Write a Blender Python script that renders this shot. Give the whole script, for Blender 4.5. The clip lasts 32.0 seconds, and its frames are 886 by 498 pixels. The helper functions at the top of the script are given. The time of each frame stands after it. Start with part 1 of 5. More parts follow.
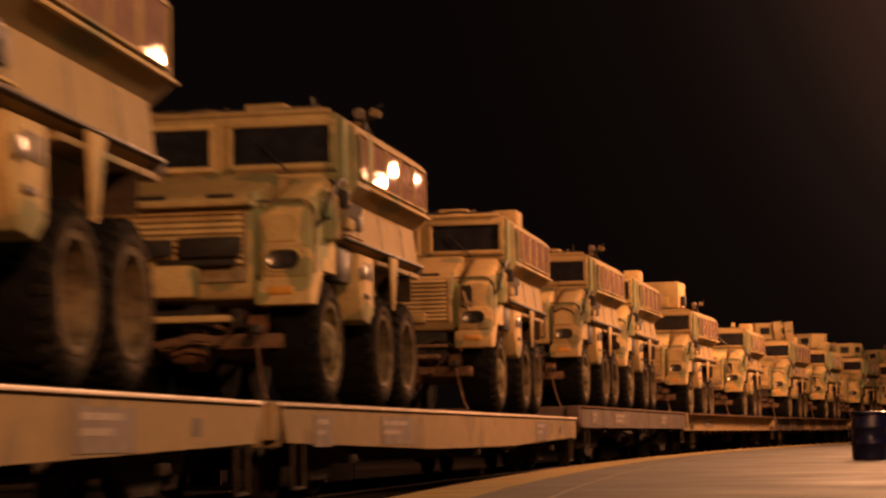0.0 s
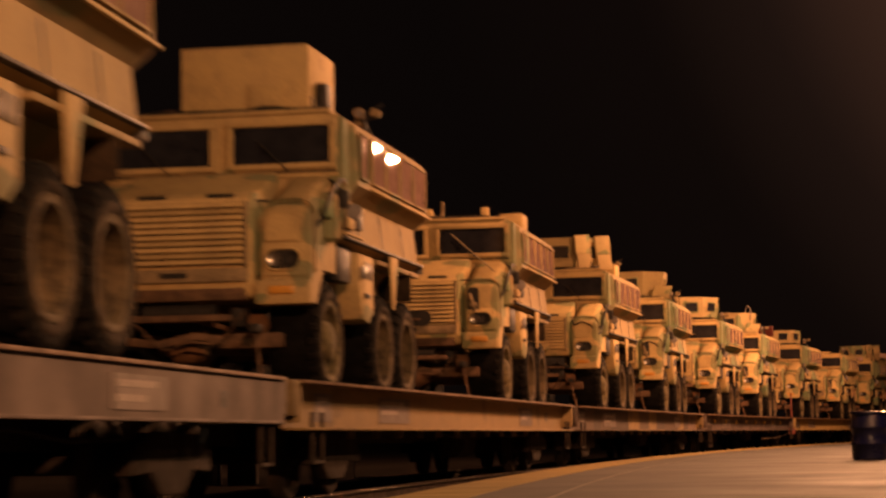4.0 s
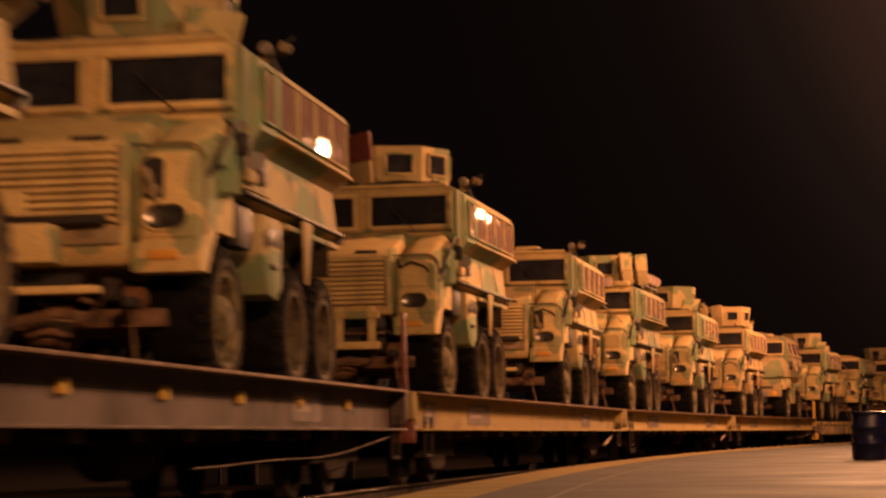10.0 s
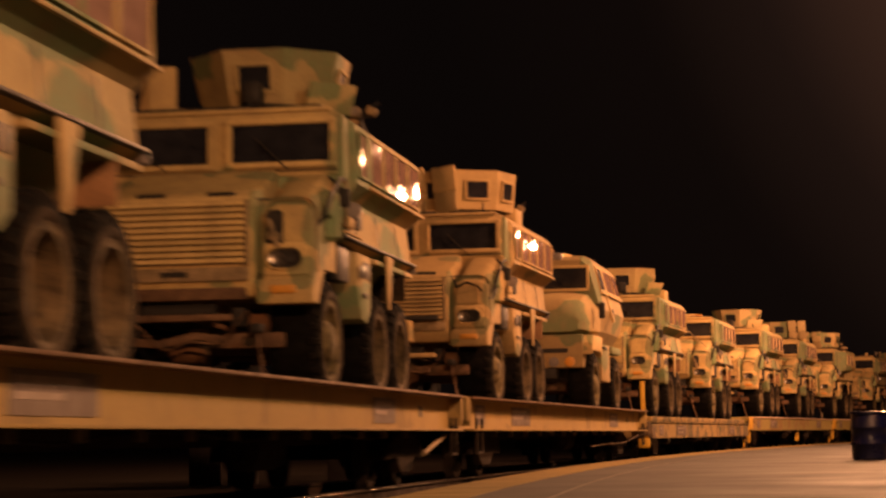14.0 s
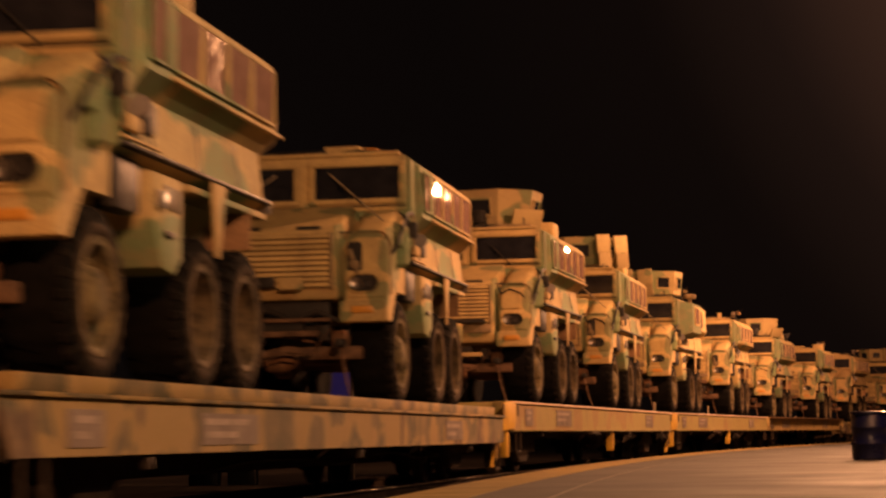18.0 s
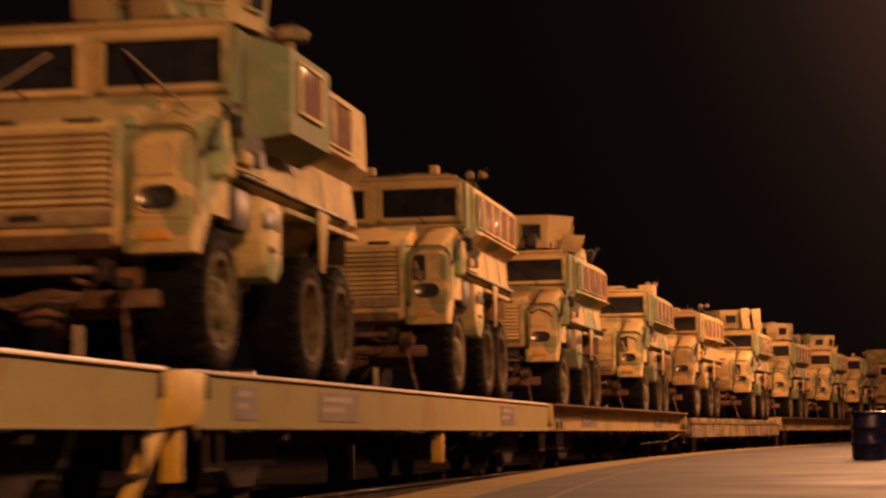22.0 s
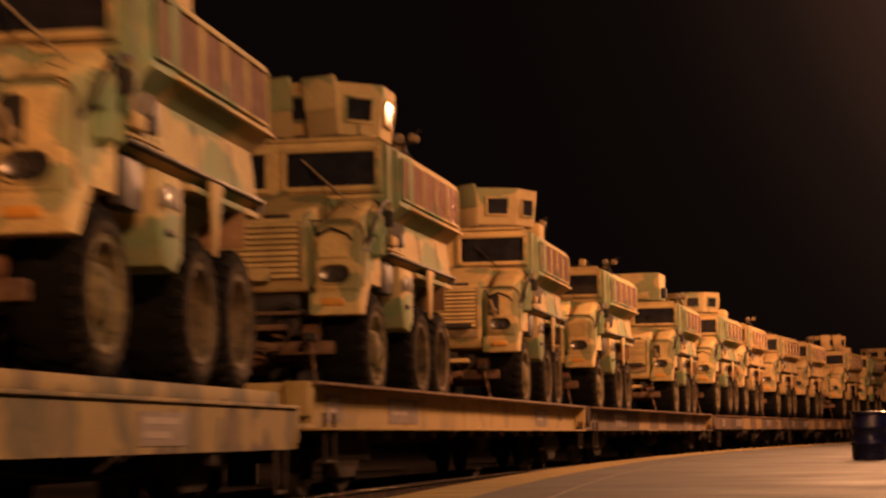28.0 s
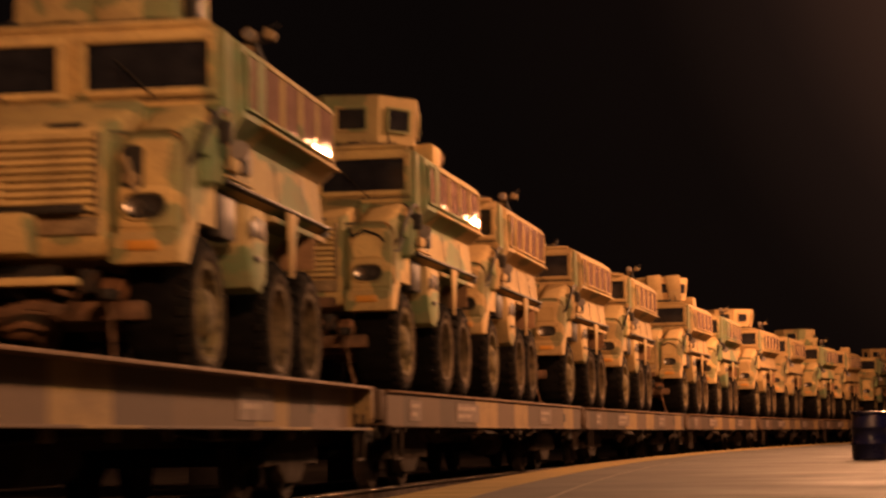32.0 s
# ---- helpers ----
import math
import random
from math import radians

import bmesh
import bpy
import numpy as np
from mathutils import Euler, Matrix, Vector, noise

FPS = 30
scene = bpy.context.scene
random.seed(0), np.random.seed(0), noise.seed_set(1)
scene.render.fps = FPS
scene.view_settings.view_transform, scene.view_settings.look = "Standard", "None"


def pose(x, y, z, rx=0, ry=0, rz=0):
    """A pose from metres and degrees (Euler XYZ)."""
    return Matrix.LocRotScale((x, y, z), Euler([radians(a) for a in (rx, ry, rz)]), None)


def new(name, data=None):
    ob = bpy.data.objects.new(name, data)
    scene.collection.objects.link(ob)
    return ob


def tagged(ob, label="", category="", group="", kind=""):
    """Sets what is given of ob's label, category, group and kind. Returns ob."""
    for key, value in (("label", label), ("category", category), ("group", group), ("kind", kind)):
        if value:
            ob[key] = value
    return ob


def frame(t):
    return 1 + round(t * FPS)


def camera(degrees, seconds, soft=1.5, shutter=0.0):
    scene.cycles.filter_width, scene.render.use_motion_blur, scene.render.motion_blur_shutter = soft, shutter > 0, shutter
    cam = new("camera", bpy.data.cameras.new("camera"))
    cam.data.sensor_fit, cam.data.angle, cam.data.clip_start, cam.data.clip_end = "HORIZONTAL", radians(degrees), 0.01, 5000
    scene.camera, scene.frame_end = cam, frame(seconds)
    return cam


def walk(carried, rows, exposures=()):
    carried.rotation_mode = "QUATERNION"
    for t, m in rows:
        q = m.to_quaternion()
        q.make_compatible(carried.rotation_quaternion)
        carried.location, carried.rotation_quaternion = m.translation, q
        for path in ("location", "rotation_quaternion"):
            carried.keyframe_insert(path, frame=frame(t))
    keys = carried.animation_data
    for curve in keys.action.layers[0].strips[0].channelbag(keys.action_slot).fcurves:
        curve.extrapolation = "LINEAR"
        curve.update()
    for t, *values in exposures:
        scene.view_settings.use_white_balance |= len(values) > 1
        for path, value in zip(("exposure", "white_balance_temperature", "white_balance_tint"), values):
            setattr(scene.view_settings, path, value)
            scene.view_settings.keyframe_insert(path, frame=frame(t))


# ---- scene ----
# ---- camera: it stands low on the platform, tilted up a little ----
CAM_Z = 0.46
cam = camera(23.1, 32.0, soft=2.45, shutter=0.8)
CAM_POSE = pose(0, 0, CAM_Z, 94.986, 0, 0) @ pose(0, 0, 0, 0, 0, -0.909)
walk(cam, [(0, CAM_POSE), (32.0, CAM_POSE)])

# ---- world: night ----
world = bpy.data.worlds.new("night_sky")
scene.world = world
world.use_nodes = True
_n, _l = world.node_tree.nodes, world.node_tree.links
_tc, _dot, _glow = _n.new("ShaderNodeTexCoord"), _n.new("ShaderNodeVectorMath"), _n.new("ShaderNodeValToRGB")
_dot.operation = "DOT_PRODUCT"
_dot.inputs[1].default_value = Vector((0.45, 0.85, 0.30)).normalized()      # lens haze painted into the sky, strongest up and to the right
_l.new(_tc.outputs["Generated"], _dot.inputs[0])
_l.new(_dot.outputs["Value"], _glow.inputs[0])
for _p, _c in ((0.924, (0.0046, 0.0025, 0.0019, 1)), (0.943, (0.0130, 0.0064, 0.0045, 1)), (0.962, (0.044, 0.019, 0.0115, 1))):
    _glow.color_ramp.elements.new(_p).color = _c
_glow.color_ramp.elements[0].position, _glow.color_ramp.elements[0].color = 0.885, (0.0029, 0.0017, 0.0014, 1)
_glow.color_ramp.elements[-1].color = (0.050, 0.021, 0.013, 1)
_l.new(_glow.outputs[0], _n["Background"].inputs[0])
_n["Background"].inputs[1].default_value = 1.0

SODIUM = (1.0, 0.415, 0.185)
GOLD = (1.0, 0.435, 0.188)
PALE = (1.0, 0.72, 0.42)
WARM = (1.0, 0.432, 0.186)
# x, y, height, colour, watts of the platform lamps
LAMPS = [(5.4, -1.5, 8.0, WARM, 11800), (8.0, 13.0, 8.0, PALE, 1100), (9.6, 30.0, 8.0, SODIUM, 5800), (12.05, 45.5, 9.0, GOLD, 7600),
         (15.25, 60.0, 9.0, SODIUM, 8800), (17.1, 72.0, 9.0, SODIUM, 7600), (23.5, 89.0, 9.0, SODIUM, 4800)]

# ---- the track: a slow curve to the right; s is metres along it ----
HEAD0, CURVE, CURVE2, X0, Y0 = 0.163866, 0.2007911e-2, 0.0114104e-4, -1.591134, 20.0
CENTRE = -1.12                 # track centre beside the reference line
RAIL_Z = -0.125
SPEED, GAIN = 9.670961, 0.01445382
DECK = 1.015                   # deck over rail
GRID = np.linspace(-120, 620, 7401)
_th = HEAD0 + CURVE * GRID + CURVE2 * GRID ** 2 / 2
_dx, _dy = np.sin(_th), np.cos(_th)
_cx = np.concatenate([[0], np.cumsum((_dx[1:] + _dx[:-1]) * 0.05)])
_cy = np.concatenate([[0], np.cumsum((_dy[1:] + _dy[:-1]) * 0.05)])
_i0 = int(np.argmin(abs(GRID)))
_cx, _cy = _cx - _cx[_i0] + X0, _cy - _cy[_i0] + Y0


def track(s, u=0.0):
    """Place on the ground plan at s along the line and u to its right, and the heading."""
    th = float(np.interp(s, GRID, _th))
    x, y = float(np.interp(s, GRID, _cx)), float(np.interp(s, GRID, _cy))
    return x + u * math.cos(th), y - u * math.sin(th), th


def gone(t):
    """How far the train has come at t seconds."""
    return SPEED * t + GAIN * t * t / 2


# ---- materials ----
def material(name, rough=0.6, metal=0.0):
    m = bpy.data.materials.new(name)
    m.use_nodes = True
    b = m.node_tree.nodes["Principled BSDF"]
    b.inputs["Roughness"].default_value, b.inputs["Metallic"].default_value = rough, metal
    return m, m.node_tree.nodes, m.node_tree.links, b


def noise_node(n, l, scale, detail=3.0, rough=0.55, offset=None):
    tc = n.new("ShaderNodeTexCoord")
    t = n.new("ShaderNodeTexNoise")
    t.inputs["Scale"].default_value, t.inputs["Detail"].default_value, t.inputs["Roughness"].default_value = scale, detail, rough
    out = tc.outputs["Object"]
    if offset:
        mp = n.new("ShaderNodeMapping")
        mp.inputs["Location"].default_value = offset
        l.new(out, mp.inputs["Vector"])
        out = mp.outputs[0]
    l.new(out, t.inputs["Vector"])
    return t.outputs["Fac"]


def ramp(n, l, fac, stops):
    r = n.new("ShaderNodeValToRGB")
    e = r.color_ramp.elements
    while len(e) < len(stops):
        e.new(0.5)
    for k, (p, c) in zip(e, stops):
        k.position, k.color = p, (*c, 1) if len(c) == 3 else c
    l.new(fac, r.inputs[0])
    return r.outputs[0]


def mix(n, l, fac, a, b, mode="MIX"):
    m = n.new("ShaderNodeMix")
    m.data_type, m.blend_type = "RGBA", mode
    for sock, v in ((m.inputs[0], fac), (m.inputs[6], a), (m.inputs[7], b)):
        if isinstance(v, (int, float)):
            sock.default_value = v
        elif isinstance(v, tuple):
            sock.default_value = (*v, 1)
        else:
            l.new(v, sock)
    return m.outputs[2]


def bump(n, l, b, fac, strength=0.3, dist=0.01):
    k = n.new("ShaderNodeBump")
    k.inputs["Strength"].default_value, k.inputs["Distance"].default_value = strength, dist
    l.new(fac, k.inputs["Height"])
    l.new(k.outputs[0], b.inputs["Normal"])


def worn(name, base, dark, rough=0.6, metal=0.0, scale=3.0, wear=0.35, gloss=0.3):
    """Painted or bare surface: a broad stain, a fine grain, a little relief."""
    m, n, l, b = material(name, rough, metal)
    b.inputs["Specular IOR Level"].default_value = gloss
    info, tc, shift = n.new("ShaderNodeObjectInfo"), n.new("ShaderNodeTexCoord"), n.new("ShaderNodeVectorMath")
    shift.operation = "MULTIPLY_ADD"
    l.new(info.outputs["Random"], shift.inputs[0])
    shift.inputs[1].default_value = (13.0, 29.0, 19.0)
    l.new(tc.outputs["Object"], shift.inputs[2])
    tx = n.new("ShaderNodeTexNoise")
    tx.inputs["Scale"].default_value, tx.inputs["Detail"].default_value, tx.inputs["Roughness"].default_value = scale, 4, 0.6
    l.new(shift.outputs[0], tx.inputs["Vector"])
    big = tx.outputs["Fac"]
    fine = noise_node(n, l, scale * 12, 3, 0.6)
    c = ramp(n, l, big, [(0.35, dark), (0.35 + wear, base)])
    c = mix(n, l, 0.35, c, ramp(n, l, fine, [(0.3, dark), (0.65, base)]))
    l.new(c, b.inputs["Base Color"])
    l.new(ramp(n, l, big, [(0.3, (rough + 0.15,) * 3), (0.7, (max(rough - 0.1, 0.05),) * 3)]), b.inputs["Roughness"])
    bump(n, l, b, fine, 0.2, 0.004)
    return m


# the sprayed green patches that every camouflaged truck wears: centre and reach, in the truck's own metres
PATCHES = [((-0.02, -0.12, 2.47), (0.13, 0.35, 0.075)), ((0.62, -0.30, 2.42), (0.50, 0.30, 0.12)), ((0.60, -1.00, 1.72), (0.11, 0.5, 0.75)), ((1.14, -0.75, 1.85), (0.13, 0.8, 0.55)),
           ((1.02, -1.12, 1.30), (0.17, 0.3, 0.20)), ((0.66, -1.12, 1.08), (0.15, 0.3, 0.09)), ((0.80, -0.95, 2.02), (0.30, 0.3, 0.11)), ((-0.66, -1.15, 1.50), (0.13, 0.3, 0.22)), ((-0.95, -0.50, 2.25), (0.22, 0.6, 0.30)),
           ((1.20, 0.15, 2.60), (0.22, 0.30, 0.80)), ((1.25, 0.62, 2.62), (0.25, 0.36, 0.33)), ((1.15, 1.45, 0.92), (0.4, 0.55, 0.26)), ((1.20, 2.25, 2.30), (0.3, 0.6, 0.13)),
           ((1.15, 2.95, 1.45), (0.5, 0.5, 0.40)), ((0.0, 1.3, 3.05), (0.7, 0.8, 0.1)), ((0.25, -1.35, 1.20), (0.20, 0.4, 0.30))]


def camouflage(name, tan, green, cut, brown=None, size=0.85, patches=(), reach=1.0):
    """Sand paint with soft-edged green patches, dust and scuffs."""
    m, n, l, b = material(name, 0.55)
    info = n.new("ShaderNodeObjectInfo")
    tc = n.new("ShaderNodeTexCoord")
    shift = n.new("ShaderNodeVectorMath")
    shift.operation = "MULTIPLY_ADD"
    l.new(info.outputs["Random"], shift.inputs[0])
    shift.inputs[1].default_value = (23.0, 41.0, 17.0)
    l.new(tc.outputs["Object"], shift.inputs[2])
    tx = n.new("ShaderNodeTexNoise")
    tx.inputs["Scale"].default_value, tx.inputs["Detail"].default_value, tx.inputs["Roughness"].default_value = size, 2.5, 0.5
    l.new(shift.outputs[0], tx.inputs["Vector"])
    patch = tx.outputs["Fac"]
    dust = noise_node(n, l, 4.0, 5, 0.65)
    fine = noise_node(n, l, 45.0, 3, 0.6)
    if patches:
        wob = n.new("ShaderNodeTexNoise")
        wob.inputs["Scale"].default_value, wob.inputs["Detail"].default_value = 2.6, 3.0
        l.new(tc.outputs["Object"], wob.inputs["Vector"])
        push = n.new("ShaderNodeVectorMath")
        push.operation = "MULTIPLY_ADD"
        l.new(wob.outputs["Color"], push.inputs[0])
        push.inputs[1].default_value = (0.34, 0.34, 0.34)
        moved = n.new("ShaderNodeVectorMath")
        moved.operation = "ADD"
        l.new(tc.outputs["Object"], push.inputs[2])
        l.new(push.outputs[0], moved.inputs[0])
        moved.inputs[1].default_value = (-0.17, -0.17, -0.17)
        least = None
        for c0, r0 in patches:
            off, size_of, far = n.new("ShaderNodeVectorMath"), n.new("ShaderNodeVectorMath"), n.new("ShaderNodeVectorMath")
            off.operation, size_of.operation, far.operation = "SUBTRACT", "DIVIDE", "LENGTH"
            l.new(moved.outputs[0], off.inputs[0])
            off.inputs[1].default_value, size_of.inputs[1].default_value = c0, [q * reach for q in r0]
            l.new(off.outputs[0], size_of.inputs[0])
            l.new(size_of.outputs[0], far.inputs[0])
            d = far.outputs["Value"]
            if least:
                low = n.new("ShaderNodeMath")
                low.operation = "MINIMUM"
                l.new(least, low.inputs[0])
                l.new(d, low.inputs[1])
                d = low.outputs[0]
            least = d
        c = mix(n, l, ramp(n, l, least, [(0.93, (1, 1, 1)), (1.0, (0, 0, 0))]), tan, green)
    else:
        c = mix(n, l, ramp(n, l, patch, [(cut, (0, 0, 0)), (cut + 0.012, (1, 1, 1))]), tan, green)
    if brown:
        other = noise_node(n, l, 0.7, 2.0, 0.5, offset=(9.0, 2.0, 5.0))
        c = mix(n, l, ramp(n, l, other, [(0.60, (0, 0, 0)), (0.612, (1, 1, 1))]), c, brown)
    c = mix(n, l, ramp(n, l, dust, [(0.42, (0, 0, 0)), (0.75, (0.55,) * 3)]), c, (0.33, 0.225, 0.12))
    c = mix(n, l, ramp(n, l, fine, [(0.30, (0.35,) * 3), (0.5, (0, 0, 0))]), c, (0.10, 0.075, 0.05))
    streak = noise_node(n, l, 1.7, 6, 0.72, offset=(1.0, 4.0, 8.0))
    c = mix(n, l, ramp(n, l, streak, [(0.50, (0, 0, 0)), (0.70, (0.45,) * 3)]), c, (0.15, 0.10, 0.055))
    tone = n.new("ShaderNodeHueSaturation")
    l.new(ramp(n, l, info.outputs["Random"], [(0.0, (0.80,) * 3), (0.5, (0.98,) * 3), (1.0, (1.12,) * 3)]), tone.inputs["Value"])
    l.new(c, tone.inputs["Color"])
    l.new(tone.outputs[0], b.inputs["Base Color"])
    l.new(ramp(n, l, dust, [(0.3, (0.74,) * 3), (0.7, (0.9,) * 3)]), b.inputs["Roughness"])
    b.inputs["Specular IOR Level"].default_value = 0.25
    bump(n, l, b, fine, 0.15, 0.004)
    return m


def plated(name):
    """A sill patched with plates of differing paint and rust along its length."""
    m, n, l, b = material(name, 0.75)
    b.inputs["Specular IOR Level"].default_value = 0.25
    tc, sep, cell, white = n.new("ShaderNodeTexCoord"), n.new("ShaderNodeSeparateXYZ"), n.new("ShaderNodeMath"), n.new("ShaderNodeTexWhiteNoise")
    l.new(tc.outputs["Object"], sep.inputs[0])
    warp = n.new("ShaderNodeTexNoise")
    warp.noise_dimensions = "1D"
    warp.inputs["Scale"].default_value = 0.35
    l.new(sep.outputs["Y"], warp.inputs["W"])
    add = n.new("ShaderNodeMath")
    add.operation = "MULTIPLY_ADD"
    l.new(warp.outputs["Fac"], add.inputs[0])
    add.inputs[1].default_value = 3.0
    l.new(sep.outputs["Y"], add.inputs[2])
    cell.operation = "SNAP"
    cell.inputs[1].default_value = 1.25
    l.new(add.outputs[0], cell.inputs[0])
    white.noise_dimensions = "1D"
    l.new(cell.outputs[0], white.inputs["W"])
    tone = ramp(n, l, white.outputs["Value"], [(0.0, (0.045, 0.031, 0.023)), (0.30, (0.085, 0.055, 0.036)), (0.60, (0.14, 0.095, 0.072)), (0.76, (0.22, 0.145, 0.058)), (0.9, (0.065, 0.045, 0.035))])
    tone.node.color_ramp.interpolation = "CONSTANT"
    c = mix(n, l, ramp(n, l, noise_node(n, l, 1.6, 5, 0.68), [(0.45, (0, 0, 0)), (0.72, (0.75,) * 3)]), tone, (0.07, 0.044, 0.03))
    fine = noise_node(n, l, 30.0, 3, 0.6)
    c = mix(n, l, ramp(n, l, fine, [(0.30, (0.4,) * 3), (0.5, (0, 0, 0))]), c, (0.04, 0.028, 0.02))
    l.new(c, b.inputs["Base Color"])
    bump(n, l, b, fine, 0.2, 0.004)
    return m


def glass(name, tint, rough=0.06, wave=0.0, ior=1.5):
    m, n, l, b = material(name, rough)
    d = noise_node(n, l, 5.0, 4, 0.6)
    l.new(ramp(n, l, d, [(0.35, tint), (0.8, tuple(min(1, v * 1.5 + 0.008) for v in tint))]), b.inputs["Base Color"])
    l.new(ramp(n, l, d, [(0.35, (rough,) * 3), (0.8, (rough * 1.8,) * 3)]), b.inputs["Roughness"])
    b.inputs["IOR"].default_value = ior
    if wave:
        bump(n, l, b, noise_node(n, l, 2.6, 1.0, 0.4), wave, 0.05)
    return m


def glowing(name, colour, strength):
    m, n, l, b = material(name, 0.3)
    b.inputs["Base Color"].default_value = (*colour, 1)
    b.inputs["Emission Color"].default_value = (*colour, 1)
    b.inputs["Emission Strength"].default_value = strength
    return m


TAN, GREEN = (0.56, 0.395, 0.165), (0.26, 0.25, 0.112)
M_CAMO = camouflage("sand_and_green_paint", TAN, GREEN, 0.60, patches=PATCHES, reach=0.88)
M_CAMO_LATE = camouflage("yellow_sand_and_green_paint", (0.57, 0.405, 0.165), (0.262, 0.258, 0.118), 0.60, patches=PATCHES, reach=0.85)
M_TAN = camouflage("sand_paint", (0.48, 0.332, 0.142), (0.23, 0.215, 0.105), 0.57, patches=PATCHES, reach=0.7)
# sand darkened in colour, for the weaker light on the truck sides
M_SAND_SHADED = camouflage("sand_side_paint", (0.315, 0.222, 0.10), (0.175, 0.175, 0.085), 0.49, patches=PATCHES, reach=0.9)
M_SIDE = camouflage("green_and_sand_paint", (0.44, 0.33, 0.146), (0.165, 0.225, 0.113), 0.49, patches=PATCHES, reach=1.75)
# paler side copy: stronger light on a few trucks put into the colour
M_SIDE_LIT = camouflage("lit_side_paint", (0.60, 0.455, 0.195), (0.235, 0.285, 0.14), 0.49, patches=PATCHES, reach=0.9)
M_OTHER = camouflage("broad_patch_paint", (0.375, 0.264, 0.116), (0.165, 0.190, 0.093), 0.60, patches=[((0.80, -0.80, 1.85), (0.34, 0.75, 0.50)), ((0.45, -0.95, 1.85), (0.36, 0.4, 0.26)), ((0.0, -0.35, 2.44), (0.26, 0.25, 0.12)), ((1.10, 0.12, 2.75), (0.35, 0.32, 0.65)),
                     ((1.20, 1.1, 1.25), (0.5, 0.6, 0.35)), ((1.25, 2.4, 2.0), (0.3, 0.5, 0.25)), ((0.0, 0.4, 3.3), (0.6, 0.3, 0.2)), ((-0.4, 0.0, 2.8), (0.12, 0.3, 0.4))])
M_TURRET = camouflage("turret_paint", (0.44, 0.325, 0.145), (0.19, 0.215, 0.10), 0.55, size=1.1)
M_GREEN = camouflage("green_paint", (0.17, 0.207, 0.102), (0.24, 0.23, 0.115), 0.62, size=2.0)
M_GLASS = glass("armoured_glass", (0.012, 0.012, 0.016))
# the panes' pinkish reflection is put into the base colour
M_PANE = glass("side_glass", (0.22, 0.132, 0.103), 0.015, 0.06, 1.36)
M_RUBBER = worn("dusty_rubber", (0.0065, 0.0055, 0.0048), (0.0025, 0.0022, 0.002), 0.9, 0, 6, gloss=0.1)
M_SIDEWALL = worn("dusty_sidewall", (0.052, 0.034, 0.020), (0.012, 0.009, 0.007), 0.9, 0, 4.5, 0.3, gloss=0.1)
M_LUG = worn("dusty_tread_blocks", (0.010, 0.008, 0.006), (0.005, 0.004, 0.0035), 0.9, 0, 5, 0.3, gloss=0.1)
M_BOGIE = worn("grimy_bogie_steel", (0.046, 0.032, 0.023), (0.017, 0.013, 0.010), 0.9, 0, 5, gloss=0.1)
M_RIM = worn("dusty_rim_paint", (0.36, 0.25, 0.13), (0.10, 0.075, 0.045), 0.8, 0, 6)
M_HUB = worn("mottled_hub_paint", (0.20, 0.155, 0.073), (0.014, 0.011, 0.008), 0.85, 0, 9, 0.3)
M_DISH = worn("grimy_dish_paint", (0.155, 0.112, 0.06), (0.010, 0.008, 0.006), 0.85, 0, 6, 0.3)
M_CHROME = worn("chromed_reflector", (0.62, 0.57, 0.51), (0.22, 0.19, 0.16), 0.3, 0.9, 14, 0.3)
M_CORD = worn("pale_cord", (0.42, 0.34, 0.22), (0.25, 0.19, 0.12), 0.7, 0, 9)
M_DARK = worn("black_metal", (0.027, 0.022, 0.019), (0.012, 0.010, 0.009), 0.6, 0, 8)
M_RUSTY = worn("rusty_steel", (0.215, 0.122, 0.066), (0.06, 0.036, 0.025), 0.75, 0.3, 6)
M_LENS = glass("lamp_lens", (0.16, 0.14, 0.13), 0.12)
M_BEAM = glass("pale_lamp_glass", (0.40, 0.275, 0.235), 0.14)
M_AMBER = glass("amber_lens", (0.46, 0.21, 0.03), 0.3)
M_FLAP = worn("rust_brown_rubber", (0.19, 0.095, 0.045), (0.08, 0.042, 0.022), 0.85, 0, 5)
M_BROWN_FLAP = worn("tan_rubber_sheet", (0.30, 0.165, 0.08), (0.15, 0.085, 0.045), 0.85, 0, 4)
M_RED = worn("red_paint", (0.19, 0.045, 0.03), (0.08, 0.025, 0.02), 0.5, 0, 4)
M_SILL = {
    "sand": camouflage("sand_car_paint", (0.32, 0.222, 0.074), (0.23, 0.16, 0.056), 0.60),
    "umber": camouflage("brown_sand_car_paint", (0.205, 0.138, 0.056), (0.14, 0.096, 0.045), 0.58),
    "olive": camouflage("olive_car_paint", (0.272, 0.222, 0.066), (0.25, 0.158, 0.054), 0.57, size=0.5),
    "dark": worn("dull_brown_car_paint", (0.096, 0.062, 0.046), (0.044, 0.031, 0.026), 0.75, 0, 1.2, 0.35),
    "pink": plated("patched_car_paint"),
    "camo": camouflage("camouflage_car_paint", (0.235, 0.16, 0.052), (0.060, 0.056, 0.028), 0.51, (0.045, 0.028, 0.02), size=1.5),
}
M_PLATE = worn("grey_stencil_panel", (0.128, 0.096, 0.078), (0.08, 0.06, 0.05), 0.6, 0, 4)
M_JOINT = worn("paving_joint_mortar", (0.145, 0.13, 0.115), (0.10, 0.09, 0.08), 0.8, 0, 1.5)
M_MARK = worn("faded_white_paint", (0.30, 0.24, 0.20), (0.15, 0.115, 0.095), 0.6, 0, 9)
M_DECK = worn("weathered_deck_wood", (0.16, 0.11, 0.07), (0.06, 0.042, 0.03), 0.85, 0, 2)
